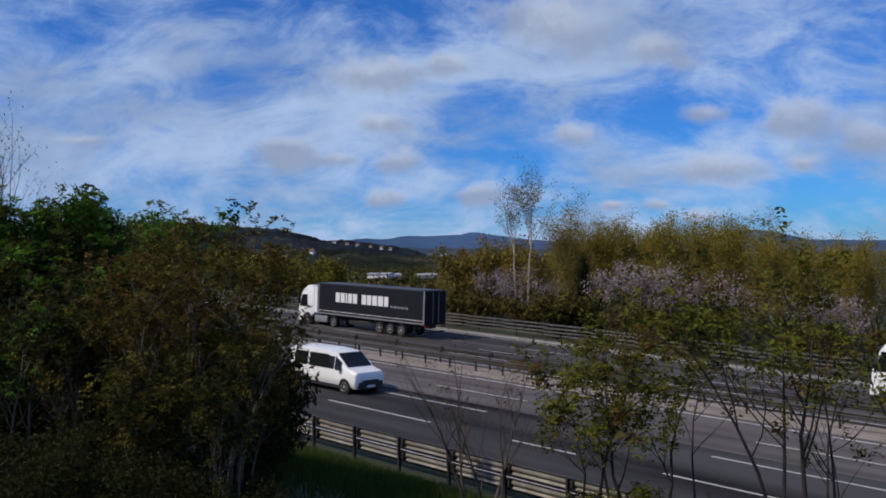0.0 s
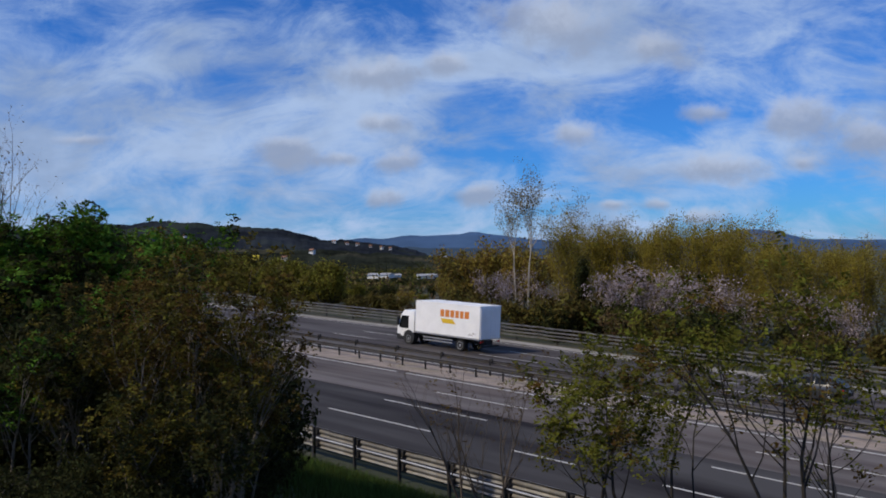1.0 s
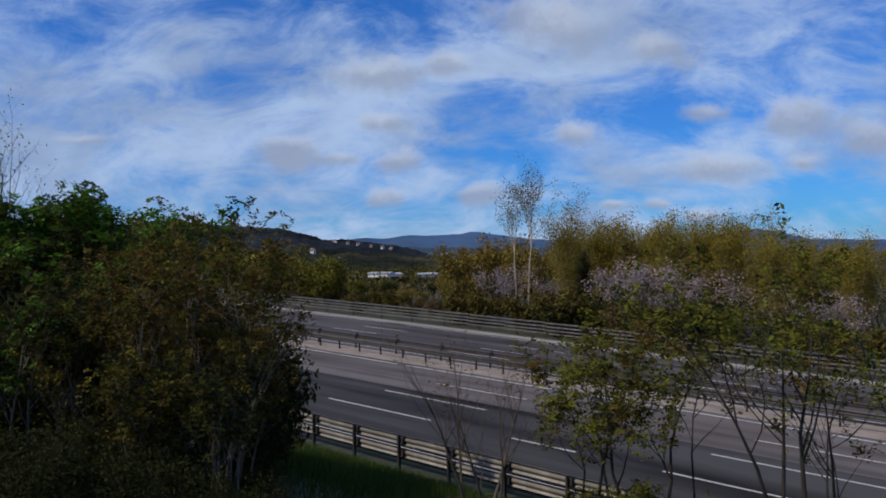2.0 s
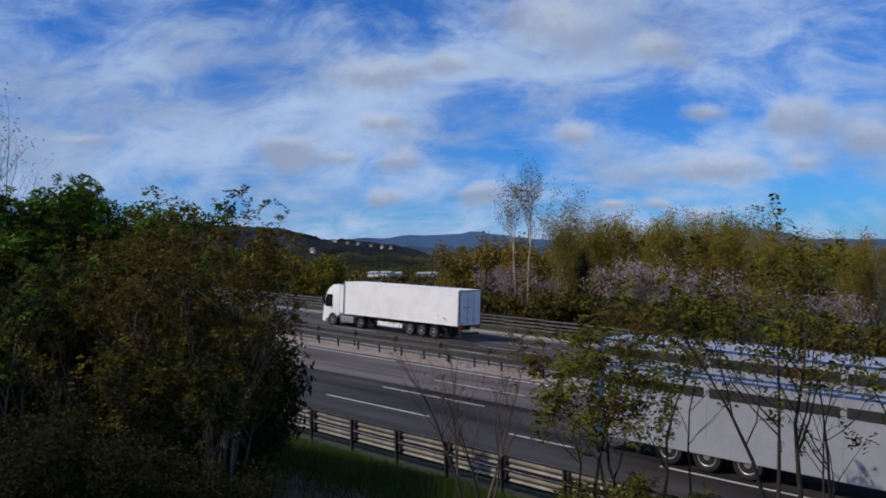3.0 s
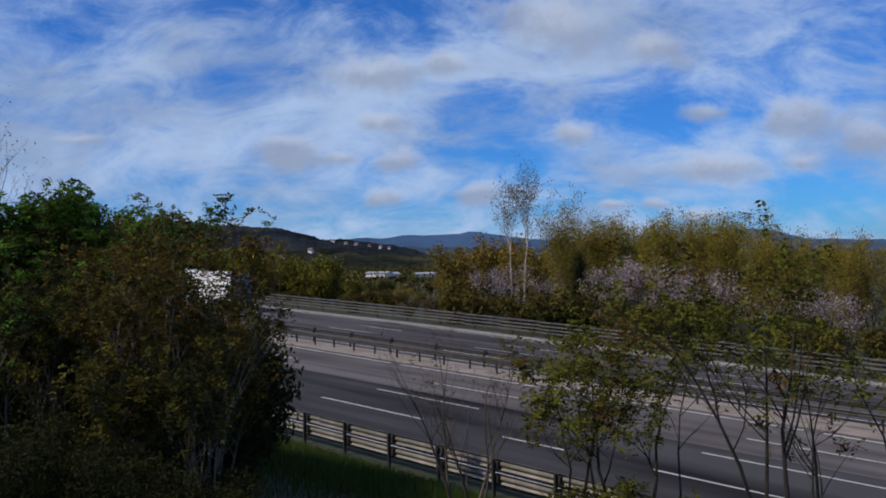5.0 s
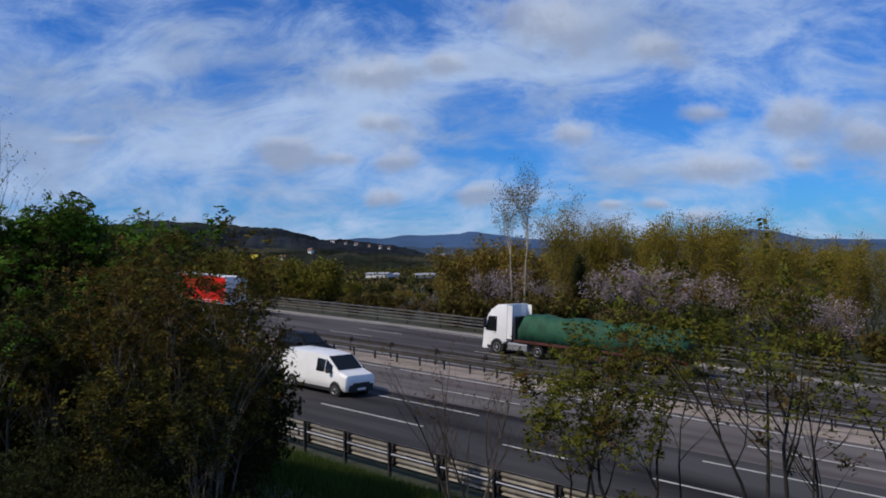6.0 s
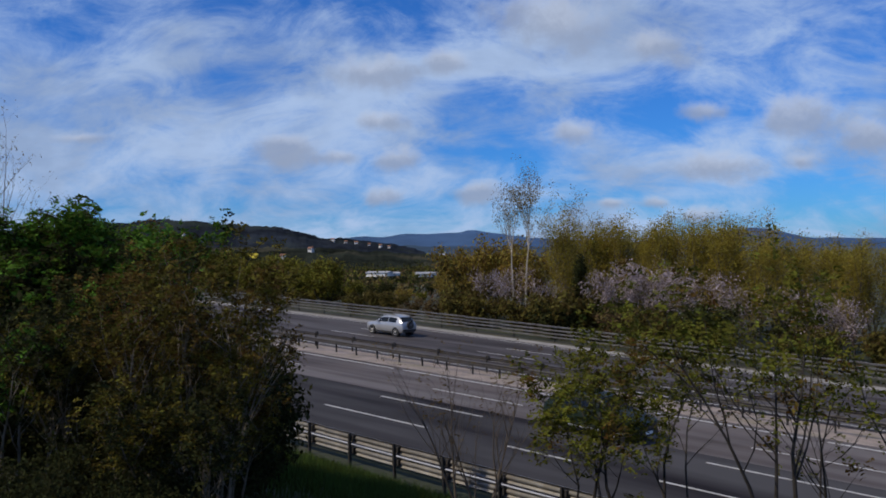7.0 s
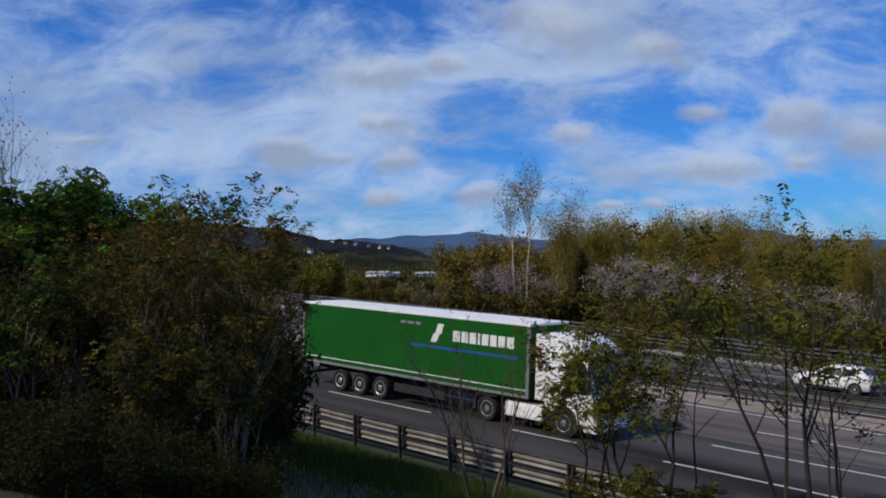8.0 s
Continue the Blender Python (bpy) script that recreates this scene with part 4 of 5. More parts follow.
B_TAIL = material("tail_light_red", (0.35, 0.012, 0.010), 0.2, vary=0.05)
B_WHITE = material("white_marking", (0.78, 0.78, 0.76), 0.6, vary=0.05)
B_BLUE = material("blue_marking", (0.012, 0.075, 0.26), 0.6, vary=0.05)
B_RED = material("red_marking", (0.55, 0.02, 0.02), 0.6, vary=0.05)
B_RUST = material("dull_red_steel", (0.085, 0.020, 0.015), 0.7, vary=0.3, scale=1.5)
B_ORANGE = material("orange_marking", (0.62, 0.20, 0.03), 0.6, vary=0.05)
B_YELLOW = material("yellow_marking", (0.70, 0.45, 0.02), 0.6, vary=0.05)
B_BLACK = material("black_marking", (0.02, 0.02, 0.02), 0.6, vary=0.05)


def lathe(profile, n=20):
    """A round body about the y axis: profile of (radius, y)."""
    bm = bmesh.new()
    rings = [[bm.verts.new((r * math.cos(2 * math.pi * i / n), y, r * math.sin(2 * math.pi * i / n))) for i in range(n)] for r, y in profile]
    for a, b in zip(rings, rings[1:]):
        for i in range(n):
            bm.faces.new((a[i], a[(i + 1) % n], b[(i + 1) % n], b[i]))
    bm.faces.new(rings[0][::-1]), bm.faces.new(rings[-1])
    bmesh.ops.recalc_face_normals(bm, faces=bm.faces)
    return bm


WHEELS = {}


def wheel(parent, x, y, r, w):
    """Tyre with a dished rim on both faces, its middle at (x, y)."""
    key = (round(r, 3), round(w, 3))
    if key not in WHEELS:
        meshes = []
        for nm, prof, mat in (("tyre", [(r * 0.62, -w * 0.42), (r * 0.80, -w / 2), (r * 0.95, -w * 0.47), (r, -w * 0.30), (r, w * 0.30), (r * 0.95, w * 0.47), (r * 0.80, w / 2), (r * 0.62, w * 0.42)], B_RUBBER),
                              ("rim", [(r * 0.20, -w * 0.46), (r * 0.26, -w * 0.40), (r * 0.5, -w * 0.36), (r * 0.60, -w * 0.45), (r * 0.64, -w * 0.44), (r * 0.64, w * 0.44), (r * 0.60, w * 0.45), (r * 0.5, w * 0.36),
                                       (r * 0.26, w * 0.40), (r * 0.20, w * 0.46)], B_RIM)):
            bm = lathe(prof)
            me = bpy.data.meshes.new(nm)
            bm.to_mesh(me)
            bm.free()
            me.materials.append(mat)
            meshes.append(me)
        WHEELS[key] = meshes
    tyre = same_mesh("wheel", WHEELS[key][0], parent, pose(x, y, r))
    same_mesh("rim", WHEELS[key][1], tyre, Matrix())
    return tyre


def loft(stations, cap=True):
    """A body lofted through cross-sections, each a mirrored half ring of (half width, height), at its x."""
    bm = bmesh.new()
    rings = []
    for x, half in stations:
        pts = [(x, y, z) for y, z in half] + [(x, -y, z) for y, z in half[::-1]]
        rings.append([bm.verts.new(p) for p in pts])
    n = len(rings[0])
    for a, b in zip(rings, rings[1:]):
        for i in range(n):
            bm.faces.new((a[i], a[(i + 1) % n], b[(i + 1) % n], b[i]))
    if cap:
        bm.faces.new(rings[0]), bm.faces.new(rings[-1][::-1])
    bmesh.ops.recalc_face_normals(bm, faces=bm.faces)
    return bm


def patch(stations, i, a0, a1, k, b0, b1, side, out=0.012, deep=0.0):
    """A thin pane on the lofted body between stations i and i+1, ring points k and k+1; side 1 left, -1 right, 0 across."""
    def p(a, b):
        (xa, ra), (xb, rb) = stations[i], stations[i + 1]
        q = [Vector((xa, *ra[k])).lerp(Vector((xa, *ra[k + 1])), b), Vector((xb, *rb[k])).lerp(Vector((xb, *rb[k + 1])), b)]
        return q[0].lerp(q[1], a)
    bm = bmesh.new()
    if side:
        c = [p(a0, b0), p(a1, b0), p(a1, b1), p(a0, b1)]
        c = [Vector((q.x, q.y * side, q.z)) for q in c]
    else:
        (xa, ra), (xb, rb) = stations[i], stations[i + 1]
        ends = []
        for a in (a0, a1):
            y = ra[k][0] + (rb[k][0] - ra[k][0]) * a
            z = ra[k + 1][1] + (rb[k + 1][1] - ra[k + 1][1]) * a
            ends.append((xa + (xb - xa) * a, y * b1, z))
        c = [Vector((ends[0][0], ends[0][1], ends[0][2])), Vector((ends[1][0], ends[1][1], ends[1][2])), Vector((ends[1][0], -ends[1][1], ends[1][2])), Vector((ends[0][0], -ends[0][1], ends[0][2]))]
    nrm = (c[1] - c[0]).cross(c[3] - c[0]).normalized()
    mid = sum(c, Vector()) / 4
    axis = Vector((mid.x, 0, mid.z - 0.6)) if side else Vector((mid.x + (3 if i > 3 else -3), 0, mid.z - 1.5))
    if nrm.dot(mid - axis) < 0:
        nrm = -nrm
    top = [bm.verts.new(q + nrm * out) for q in c]
    bot = [bm.verts.new(q - nrm * 0.01) for q in c]
    bm.faces.new(top), bm.faces.new(bot[::-1])
    for j in range(4):
        bm.faces.new((top[j], bot[j], bot[(j + 1) % 4], top[(j + 1) % 4]))
    bmesh.ops.recalc_face_normals(bm, faces=bm.faces)
    return bm


# station tables: distance behind the nose, sill, shoulder (belt), top, half width at the belt, half width at the top (shares of half width)
SHAPES = {
    "hatchback": (4.2, 1.78, 1.50, [(0.0, .34, .58, .64, .80, .60), (0.12, .24, .68, .75, .95, .72), (1.0, .22, .90, .97, .99, .80), (1.85, .22, .95, 1.42, 1.0, .68), (2.7, .22, .97, 1.50, 1.0, .70),
                                  (3.55, .22, 1.00, 1.42, 1.0, .67), (4.05, .26, 1.00, 1.06, .96, .74), (4.2, .36, .80, .88, .88, .70)], 0.32),
    "saloon": (4.5, 1.80, 1.45, [(0.0, .34, .56, .62, .80, .60), (0.12, .24, .66, .72, .95, .72), (1.2, .22, .88, .95, .99, .80), (2.05, .22, .92, 1.38, 1.0, .66), (2.85, .22, .94, 1.45, 1.0, .68),
                               (3.6, .22, .97, 1.34, 1.0, .64), (4.2, .24, .98, 1.04, .98, .74), (4.5, .36, .78, .86, .88, .70)], 0.32),
    "suv": (4.5, 1.86, 1.72, [(0.0, .42, .72, .80, .82, .66), (0.12, .30, .84, .93, .96, .78), (1.15, .28, 1.06, 1.12, .99, .84), (1.85, .28, 1.10, 1.62, 1.0, .74), (2.8, .28, 1.12, 1.72, 1.0, .76),
                            (3.9, .28, 1.14, 1.66, 1.0, .74), (4.35, .32, 1.12, 1.18, .97, .80), (4.5, .42, .90, .98, .90, .74)], 0.36),
    "mpv": (4.5, 1.84, 1.80, [(0.0, .38, .66, .74, .80, .62), (0.12, .26, .80, .88, .95, .76), (0.95, .25, 1.02, 1.10, .99, .82), (1.75, .25, 1.08, 1.68, 1.0, .76), (2.7, .25, 1.10, 1.80, 1.0, .80),
                            (4.1, .25, 1.12, 1.77, 1.0, .80), (4.42, .28, 1.10, 1.20, .98, .84), (4.5, .40, .85, .95, .92, .78)], 0.33),
    "van": (5.2, 1.98, 1.98, [(0.0, .38, .76, .88, .82, .66), (0.10, .28, .94, 1.06, .96, .80), (0.75, .27, 1.08, 1.20, .99, .86), (1.65, .27, 1.05, 1.90, 1.0, .82), (2.7, .27, 1.04, 1.98, 1.0, .86),
                            (4.9, .27, 1.04, 1.96, 1.0, .86), (5.15, .30, 1.04, 1.86, .98, .85), (5.2, .40, 1.00, 1.70, .94, .80)], 0.34),
    "high_van": (5.7, 2.02, 2.55, [(0.0, .40, .80, .92, .80, .64), (0.12, .30, 1.00, 1.10, .95, .78), (0.8, .29, 1.20, 1.28, .99, .86), (1.65, .29, 1.25, 2.22, 1.0, .80), (2.4, .29, 1.28, 2.50, 1.0, .82),
                                 (5.4, .29, 1.28, 2.55, 1.0, .84), (5.65, .32, 1.28, 2.48, .98, .83), (5.7, .42, 1.20, 2.30, .94, .80)], 0.35)}


def car(shape, name, label, body_paint, category="car", side_glass=2, extras=""):
    """A road vehicle lofted from its station table, with panes, lamps, mirrors, bumpers and wheels."""
    length, width, height, rows, wr = SHAPES[shape]
    hw = width / 2
    st = []
    for x, sill, belt, top, wb, wt in rows:
        b = hw * wb
        st.append((-x, [(b * 0.86, sill), (b * 0.985, sill + 0.16), (b, (sill + belt) / 2 + 0.05), (b * 0.975, belt), (hw * wt, top - 0.05 * (top > belt + 0.2)), (hw * wt * 0.82, top)]))
    root = tagged(new(name), label, category)
    body = part("body", loft(st), body_paint, root, smooth=True)
    body.data.set_sharp_from_angle(angle=radians(38))
    part("windscreen", patch(st, 2, 0.08, 0.93, 4, 0, 0.90, 0, out=0.02), B_GLASS, root)
    if shape in ("van", "high_van"):
        for sd in (1, -1):
            part("side_window", patch(st, 2, 0.45, 0.98, 3, 0.06, 0.86, sd), B_GLASS, root)
            part("side_window", patch(st, 3, 0.03, 0.62, 3, 0.06, 0.80, sd), B_GLASS, root)
            if side_glass > 2:
                for a0, a1 in ((-0.25, 0.40), (0.45, 0.94)):
                    part("side_window", patch(st, 4, a0, a1, 3, 0.06, 0.82, sd), B_GLASS, root)
            elif side_glass > 1:
                part("side_window", patch(st, 4, 0.02, 0.38, 3, 0.12, 0.60, sd), B_GLASS, root)
    else:
        for sd in (1, -1):
            part("side_window", patch(st, 2, 0.50, 0.97, 3, 0.05, 0.85, sd), B_GLASS, root)
            part("side_window", patch(st, 3, 0.03, 0.92, 3, 0.06, 0.86, sd), B_GLASS, root)
            part("side_window", patch(st, 4, 0.00, 0.82, 3, 0.06, 0.84, sd), B_GLASS, root)
    part("rear_window", patch(st, 5 if shape not in ("van", "high_van") else 6, 0.10, 0.85, 4, 0, 0.88, 0, out=0.02), B_GLASS, root)
    nose = rows[1]
    zl = (nose[1] + nose[2]) / 2 + 0.12
    for sd in (1, -1):
        part("headlight", box(-0.34, -0.06, sd * hw * 0.72 - 0.15, sd * hw * 0.72 + 0.15, zl, zl + 0.15, bevel=0.04), B_LAMP, root)
        xr, zr = -length + 0.04, rows[-2][2] - 0.42
        part("tail_light", box(xr, xr + 0.20, sd * hw * 0.80 - 0.09, sd * hw * 0.80 + 0.10, zr, zr + 0.26, bevel=0.03), B_TAIL, root)
        xm = -rows[2][0] - 0.45
        part("mirror", box(xm - 0.10, xm + 0.10, sd * (hw + 0.10) - 0.10, sd * (hw + 0.10) + 0.10, rows[2][2] + 0.02, rows[2][2] + 0.19, bevel=0.04), B_DARK if shape in ("van", "high_van") else body_paint, root)
        part("sill_trim", box(-length + 1.2, -1.2, sd * hw * 0.93 - 0.04, sd * hw * 0.93 + 0.04, rows[3][1] - 0.06, rows[3][1] + 0.10, bevel=0.02), B_DARK, root)
        for xw in (-0.82 if shape != "high_van" else -0.95, -length + (0.80 if shape not in ("van", "high_van") else 1.05)):
            part("wheel_arch", lathe([(wr * 1.20, sd * (hw - 0.30)), (wr * 1.16, sd * (hw + 0.004))], 18), B_DARK, root).matrix_basis = pose(xw, 0, wr * 1.02)
            wheel(root, xw, sd * (hw - 0.085), wr, 0.22)
    part("grille", box(-0.10, 0.012, -hw * 0.55, hw * 0.55, nose[1] + 0.20, nose[1] + 0.42, bevel=0.02), B_DARK, root)
    part("front_bumper", box(-0.16, 0.02, -hw * 0.80, hw * 0.80, nose[1] - 0.02, nose[1] + (0.34 if shape in ("van", "high_van") else 0.16), bevel=0.04), B_DARK, root)
    part("rear_bumper", box(-length - 0.01, -length + 0.2, -hw * 0.84, hw * 0.84, nose[1] + 0.10, nose[1] + 0.32, bevel=0.04), B_DARK, root)
    part("number_plate", box(-0.02, 0.032, -0.26, 0.26, nose[1] + 0.06, nose[1] + 0.17), B_WHITE, root)
    part("number_plate", box(-length - 0.02, -length + 0.05, -0.26, 0.26, nose[1] + 0.40, nose[1] + 0.51), B_WHITE, root)
    if "rails" in extras:
        for sd in (1, -1):
            part("roof_rail", box(-3.8, -1.9, sd * hw * 0.66 - 0.02, sd * hw * 0.66 + 0.02, height - 0.03, height + 0.05, bevel=0.01), B_RIM, root)
    if "spare" in extras:
        w = wheel(root, 0, 0, 0.34, 0.2)
        w.matrix_basis = pose(-length - 0.09, 0, 1.0, 0, 0, 90)
    if "skirt" in extras:
        for sd in (1, -1):
            part("side_step", box(-3.4, -1.3, sd * (hw + 0.02) - 0.05, sd * (hw + 0.02) + 0.05, 0.34, 0.40, bevel=0.015), B_RIM, root)
    return root


def prism(outline, y0, y1, bevel=0.0):
    """A side outline of (x, z) carried across from y0 to y1."""
    bm = bmesh.new()
    a = [bm.verts.new((x, y0, z)) for x, z in outline]
    b = [bm.verts.new((x, y1, z)) for x, z in outline]
    n = len(a)
    bm.faces.new(a), bm.faces.new(b[::-1])
    for i in range(n):
        bm.faces.new((a[i], b[i], b[(i + 1) % n], a[(i + 1) % n]))
    bmesh.ops.recalc_face_normals(bm, faces=bm.faces)
    if bevel:
        bmesh.ops.bevel(bm, geom=list(bm.edges), offset=bevel, segments=2, affect="EDGES", profile=0.6)
    return bm


def sloped_pane(x0, z0, x1, z1, y0, y1, t=0.02):
    d = Vector((x1 - x0, 0, z1 - z0)).normalized()
    n = Vector((d.z, 0, -d.x)) * t
    return prism([(x0 + n.x, z0 + n.z), (x1 + n.x, z1 + n.z), (x1 - n.x, z1 - n.z), (x0 - n.x, z0 - n.z)], y0, y1)


def tractor(root, cab_paint, high=3.75, small=False, tank=B_RIM):
    """The cab, chassis and wheels of a lorry, nose at x = 0."""
    hw = 1.23 if not small else 1.15
    bx = -2.25 if not small else -1.95
    wz = 1.85 if not small else 1.45
    tz = 2.85 if not small else 2.35
    out = [(-0.05, 0.42), (0.0, 0.75), (-0.02, 1.45), (-0.07, wz), (-0.42, tz), (-0.75, min(high, tz + 0.45)), (-1.35, high - 0.08), (bx, high), (bx, 0.95), (-1.98 if not small else -1.75, 0.95),
           (-1.85 if not small else -1.62, 0.62), (-0.9, 0.62), (-0.82, 0.42)]
    cab = part("cab", prism(out, -hw, hw, bevel=0.07), cab_paint, root, smooth=True)
    cab.data.set_sharp_from_angle(angle=radians(35))
    part("windscreen", sloped_pane(-0.055, wz + 0.02, -0.41, tz + 0.02, -hw + 0.13, hw - 0.13, 0.035), B_GLASS, root)
    part("sun_visor", box(-0.50, -0.22, -hw + 0.10, hw - 0.10, tz + 0.02, tz + 0.17, bevel=0.03), B_DARK, root)
    part("grille", box(-0.10, 0.025, -hw + 0.32, hw - 0.32, 0.85, wz - 0.18, bevel=0.03), B_DARK, root)
    part("front_bumper", box(-0.5, 0.05, -hw - 0.01, hw + 0.01, 0.30, 0.78, bevel=0.07), cab_paint if not small else B_DARK, root)
    for sd in (1, -1):
        part("headlight", box(-0.30, 0.065, sd * (hw - 0.22) - 0.17, sd * (hw - 0.22) + 0.17, 0.60, 0.82, bevel=0.03), B_LAMP, root)
        part("side_window", prism([(-0.22, wz - 0.12), (-0.50, tz - 0.08), (-1.30, tz - 0.06), (-1.30, wz - 0.20), (-0.5, wz - 0.20)], sd * hw - 0.02, sd * hw + 0.012), B_GLASS, root)
        part("mirror", box(-0.32, -0.16, sd * (hw + 0.17) - 0.11, sd * (hw + 0.17) + 0.11, wz + 0.02, wz + 0.72, bevel=0.04), B_DARK, root)
        part("step", box(-0.86, -0.42, sd * (hw - 0.12) - 0.12, sd * (hw - 0.12) + 0.125, 0.40, 0.60, bevel=0.02), B_DARK, root)
        part("wheel_arch", lathe([(0.60, sd * (hw - 0.5)), (0.60, sd * (hw + 0.004))], 20), B_DARK, root).matrix_basis = pose(-1.36, 0, 0.55)
        wheel(root, -1.36, sd * (hw - 0.135), 0.50 if not small else 0.44, 0.32)
        if not small:
            part("door_handle", box(-1.20, -1.05, sd * hw - 0.01, sd * hw + 0.03, 1.55, 1.60), B_DARK, root)
            part("wind_deflector", box(bx - 0.45, bx - 0.01, sd * (hw - 0.05) - 0.02, sd * (hw - 0.05) + 0.02, 1.2, high - 0.08, bevel=0.01), cab_paint, root)
            part("fuel_tank", box(-4.15, -2.35, sd * (hw - 0.32) - 0.30, sd * (hw - 0.32) + 0.30, 0.38, 0.95, bevel=0.10), tank, root)
            wheel(root, -5.05, sd * (hw - 0.30), 0.50, 0.55)
            part("mudguard", box(-5.62, -4.48, sd * (hw - 0.28) - 0.29, sd * (hw - 0.28) + 0.29, 1.02, 1.07, bevel=0.02), B_DARK, root)
    part("chassis", box(-6.0 if not small else -8.9, bx + 0.3, -0.45, 0.45, 0.60, 0.98, bevel=0.02), B_CHASSIS, root)


def signs(root, name, side, hw, x0, z0, height, widths, mat, gap=0.10, lean=0.0):
    """A row of plain bars, like lettering that is left unreadable, on one flank (side 1 left, -1 right)."""
    x = x0
    for i, w in enumerate(widths):
        y0, y1 = sorted((side * hw, side * (hw + 0.012)))
        a, b = x, x - w
        bm = prism([(a, z0), (b, z0), (b + lean, z0 + height), (a + lean, z0 + height)], y0, y1)
        part(name, bm, mat, root)
        x = b - gap


def semi(name, label, cab_paint, kind, skin, roof=T_ROOF, high=3.75, side=-1, rear=None, rim_white=False, long=13.6, tank=B_RIM):
    """An articulated lorry; kind says what the trailer is."""
    root = tagged(new(name), label, "lorry")
    tractor(root, cab_paint, high, tank=tank)
    f, b, hw = -2.95, -2.95 - long, 1.275
    if kind in ("curtain", "box"):
        bed = 1.18
        part("trailer_body", box(b, f, -hw, hw, bed, 3.95, bevel=0.03), skin, root)
        part("trailer_roof", box(b - 0.01, f + 0.01, -hw - 0.012, hw + 0.012, 3.90, 4.0, bevel=0.03), roof, root)
        part("rear_frame", box(b - 0.05, b + 0.04, -hw - 0.005, hw + 0.005, bed - 0.05, 3.97, bevel=0.015), B_CHASSIS if rear is None else rear, root)
        for y0, y1 in ((-hw + 0.08, -0.02), (0.02, hw - 0.08)):
            part("rear_door", box(b - 0.085, b - 0.03, y0, y1, bed + 0.05, 3.88, bevel=0.015), skin if rear is None else rear, root)
        for y in (-0.35, 0.35):
            part("door_bar", lathe([(0.02, 0), (0.02, 2.6)], 8), B_RIM, root).matrix_basis = pose(b - 0.10, y, bed + 0.1, 90, 0, 0)
        for sd in (1, -1):
            part("side_rail", box(b, f, sd * hw - 0.012, sd * hw + 0.016, bed - 0.02, bed + 0.09), B_RIM if kind == "curtain" else skin, root)
            part("rail_line", box(b + 0.1, f - 0.1, sd * hw - 0.01, sd * hw + 0.012, bed + 0.26, bed + 0.30), B_WHITE, root)
            part("corner_post", box(b - 0.02, b + 0.12, sd * hw - 0.05, sd * hw + 0.018, bed, 3.9), B_RIM, root)
            part("corner_post", box(f - 0.10, f + 0.02, sd * hw - 0.05, sd * hw + 0.018, bed, 3.9), B_RIM, root)
            if kind == "curtain":
                for k in range(1, 12):
                    xx = f + (b - f) * k / 12
                    part("strap", box(xx - 0.025, xx + 0.025, sd * hw - 0.01, sd * hw + 0.008, bed + 0.05, bed + 0.42), B_DARK, root)
    elif kind == "container":
        bed = 1.22
        z0, z1, c0, c1 = bed, bed + 2.70, f - 0.35, f - 12.54
        part("container", box(c1 + 0.03, c0 - 0.03, -1.19, 1.19, z0 + 0.03, z1 - 0.02), skin, root)
        for sd in (1, -1):
            for k in range(46):
                xx = c0 - 0.25 + (c1 - c0 + 0.5) * k / 45
                part("corrugation", box(xx - 0.06, xx + 0.06, sd * 1.185, sd * 1.215, z0 + 0.15, z1 - 0.12) if sd > 0 else box(xx - 0.06, xx + 0.06, -1.215, -1.185, z0 + 0.15, z1 - 0.12), skin, root)
            for zz in (z0, z1 - 0.12):
                part("container_rail", box(c1, c0, sd * 1.18 - 0.04, sd * 1.18 + 0.045, zz, zz + 0.14), skin, root)
            for xx in (c0, c1 + 0.16):
                part("corner_post", box(xx - 0.16, xx, sd * 1.17 - 0.06, sd * 1.17 + 0.06, z0, z1 + 0.02), skin, root)
            part("sign_panel", box(-9.4, -8.3, sd * 1.21, sd * 1.225, z0 + 0.95, z0 + 1.75) if sd > 0 else box(-9.4, -8.3, -1.225, -1.21, z0 + 0.95, z0 + 1.75), B_BLACK, root)
        for y0, y1 in ((-1.12, -0.02), (0.02, 1.12)):
            part("rear_door", box(c1 - 0.05, c1 + 0.03, y0, y1, z0 + 0.1, z1 - 0.1, bevel=0.01), skin, root)
        part("bed", box(b + 0.6, f, -0.55, 0.55, 1.0, bed, bevel=0.02), B_CHASSIS, root)
    elif kind == "livestock":
        bed = 0.75
        part("trailer_body", box(b, f, -hw, hw, 0.95, 3.98, bevel=0.03), skin, root)
        part("lower_body", box(b + 0.1, f - 3.3, -hw, hw, 0.55, 1.0, bevel=0.02), skin, root)
        part("front_frame", box(f - 0.12, f + 0.02, -hw - 0.02, hw + 0.02, 0.92, 4.0), B_BLUE, root)
        part("rear_frame", box(b - 0.02, b + 0.12, -hw - 0.02, hw + 0.02, 0.6, 4.0), B_BLUE, root)
        for sd in (1, -1):
            for z in (3.90, 2.98, 3.12):
                part("blue_band", box(b + 0.1, f - 0.1, sd * hw - 0.01, sd * hw + 0.02, z, z + 0.07), B_BLUE, root)
            part("gooseneck_band", box(f - 3.3, f, sd * hw - 0.01, sd * hw + 0.02, 0.95, 1.10), B_BLUE, root)
            for x0, x1 in ((b + 0.15, b + 0.85), (b + 1.05, b + 3.9), (b + 4.1, b + 8.1), (b + 8.3, b + 10.2), (b + 10.4, b + 13.3)):
                for z0 in (2.42, 3.40):
                    part("vent", box(x0, x1, sd * hw - 0.03, sd * hw + 0.008, z0, z0 + 0.30), B_DARK, root)
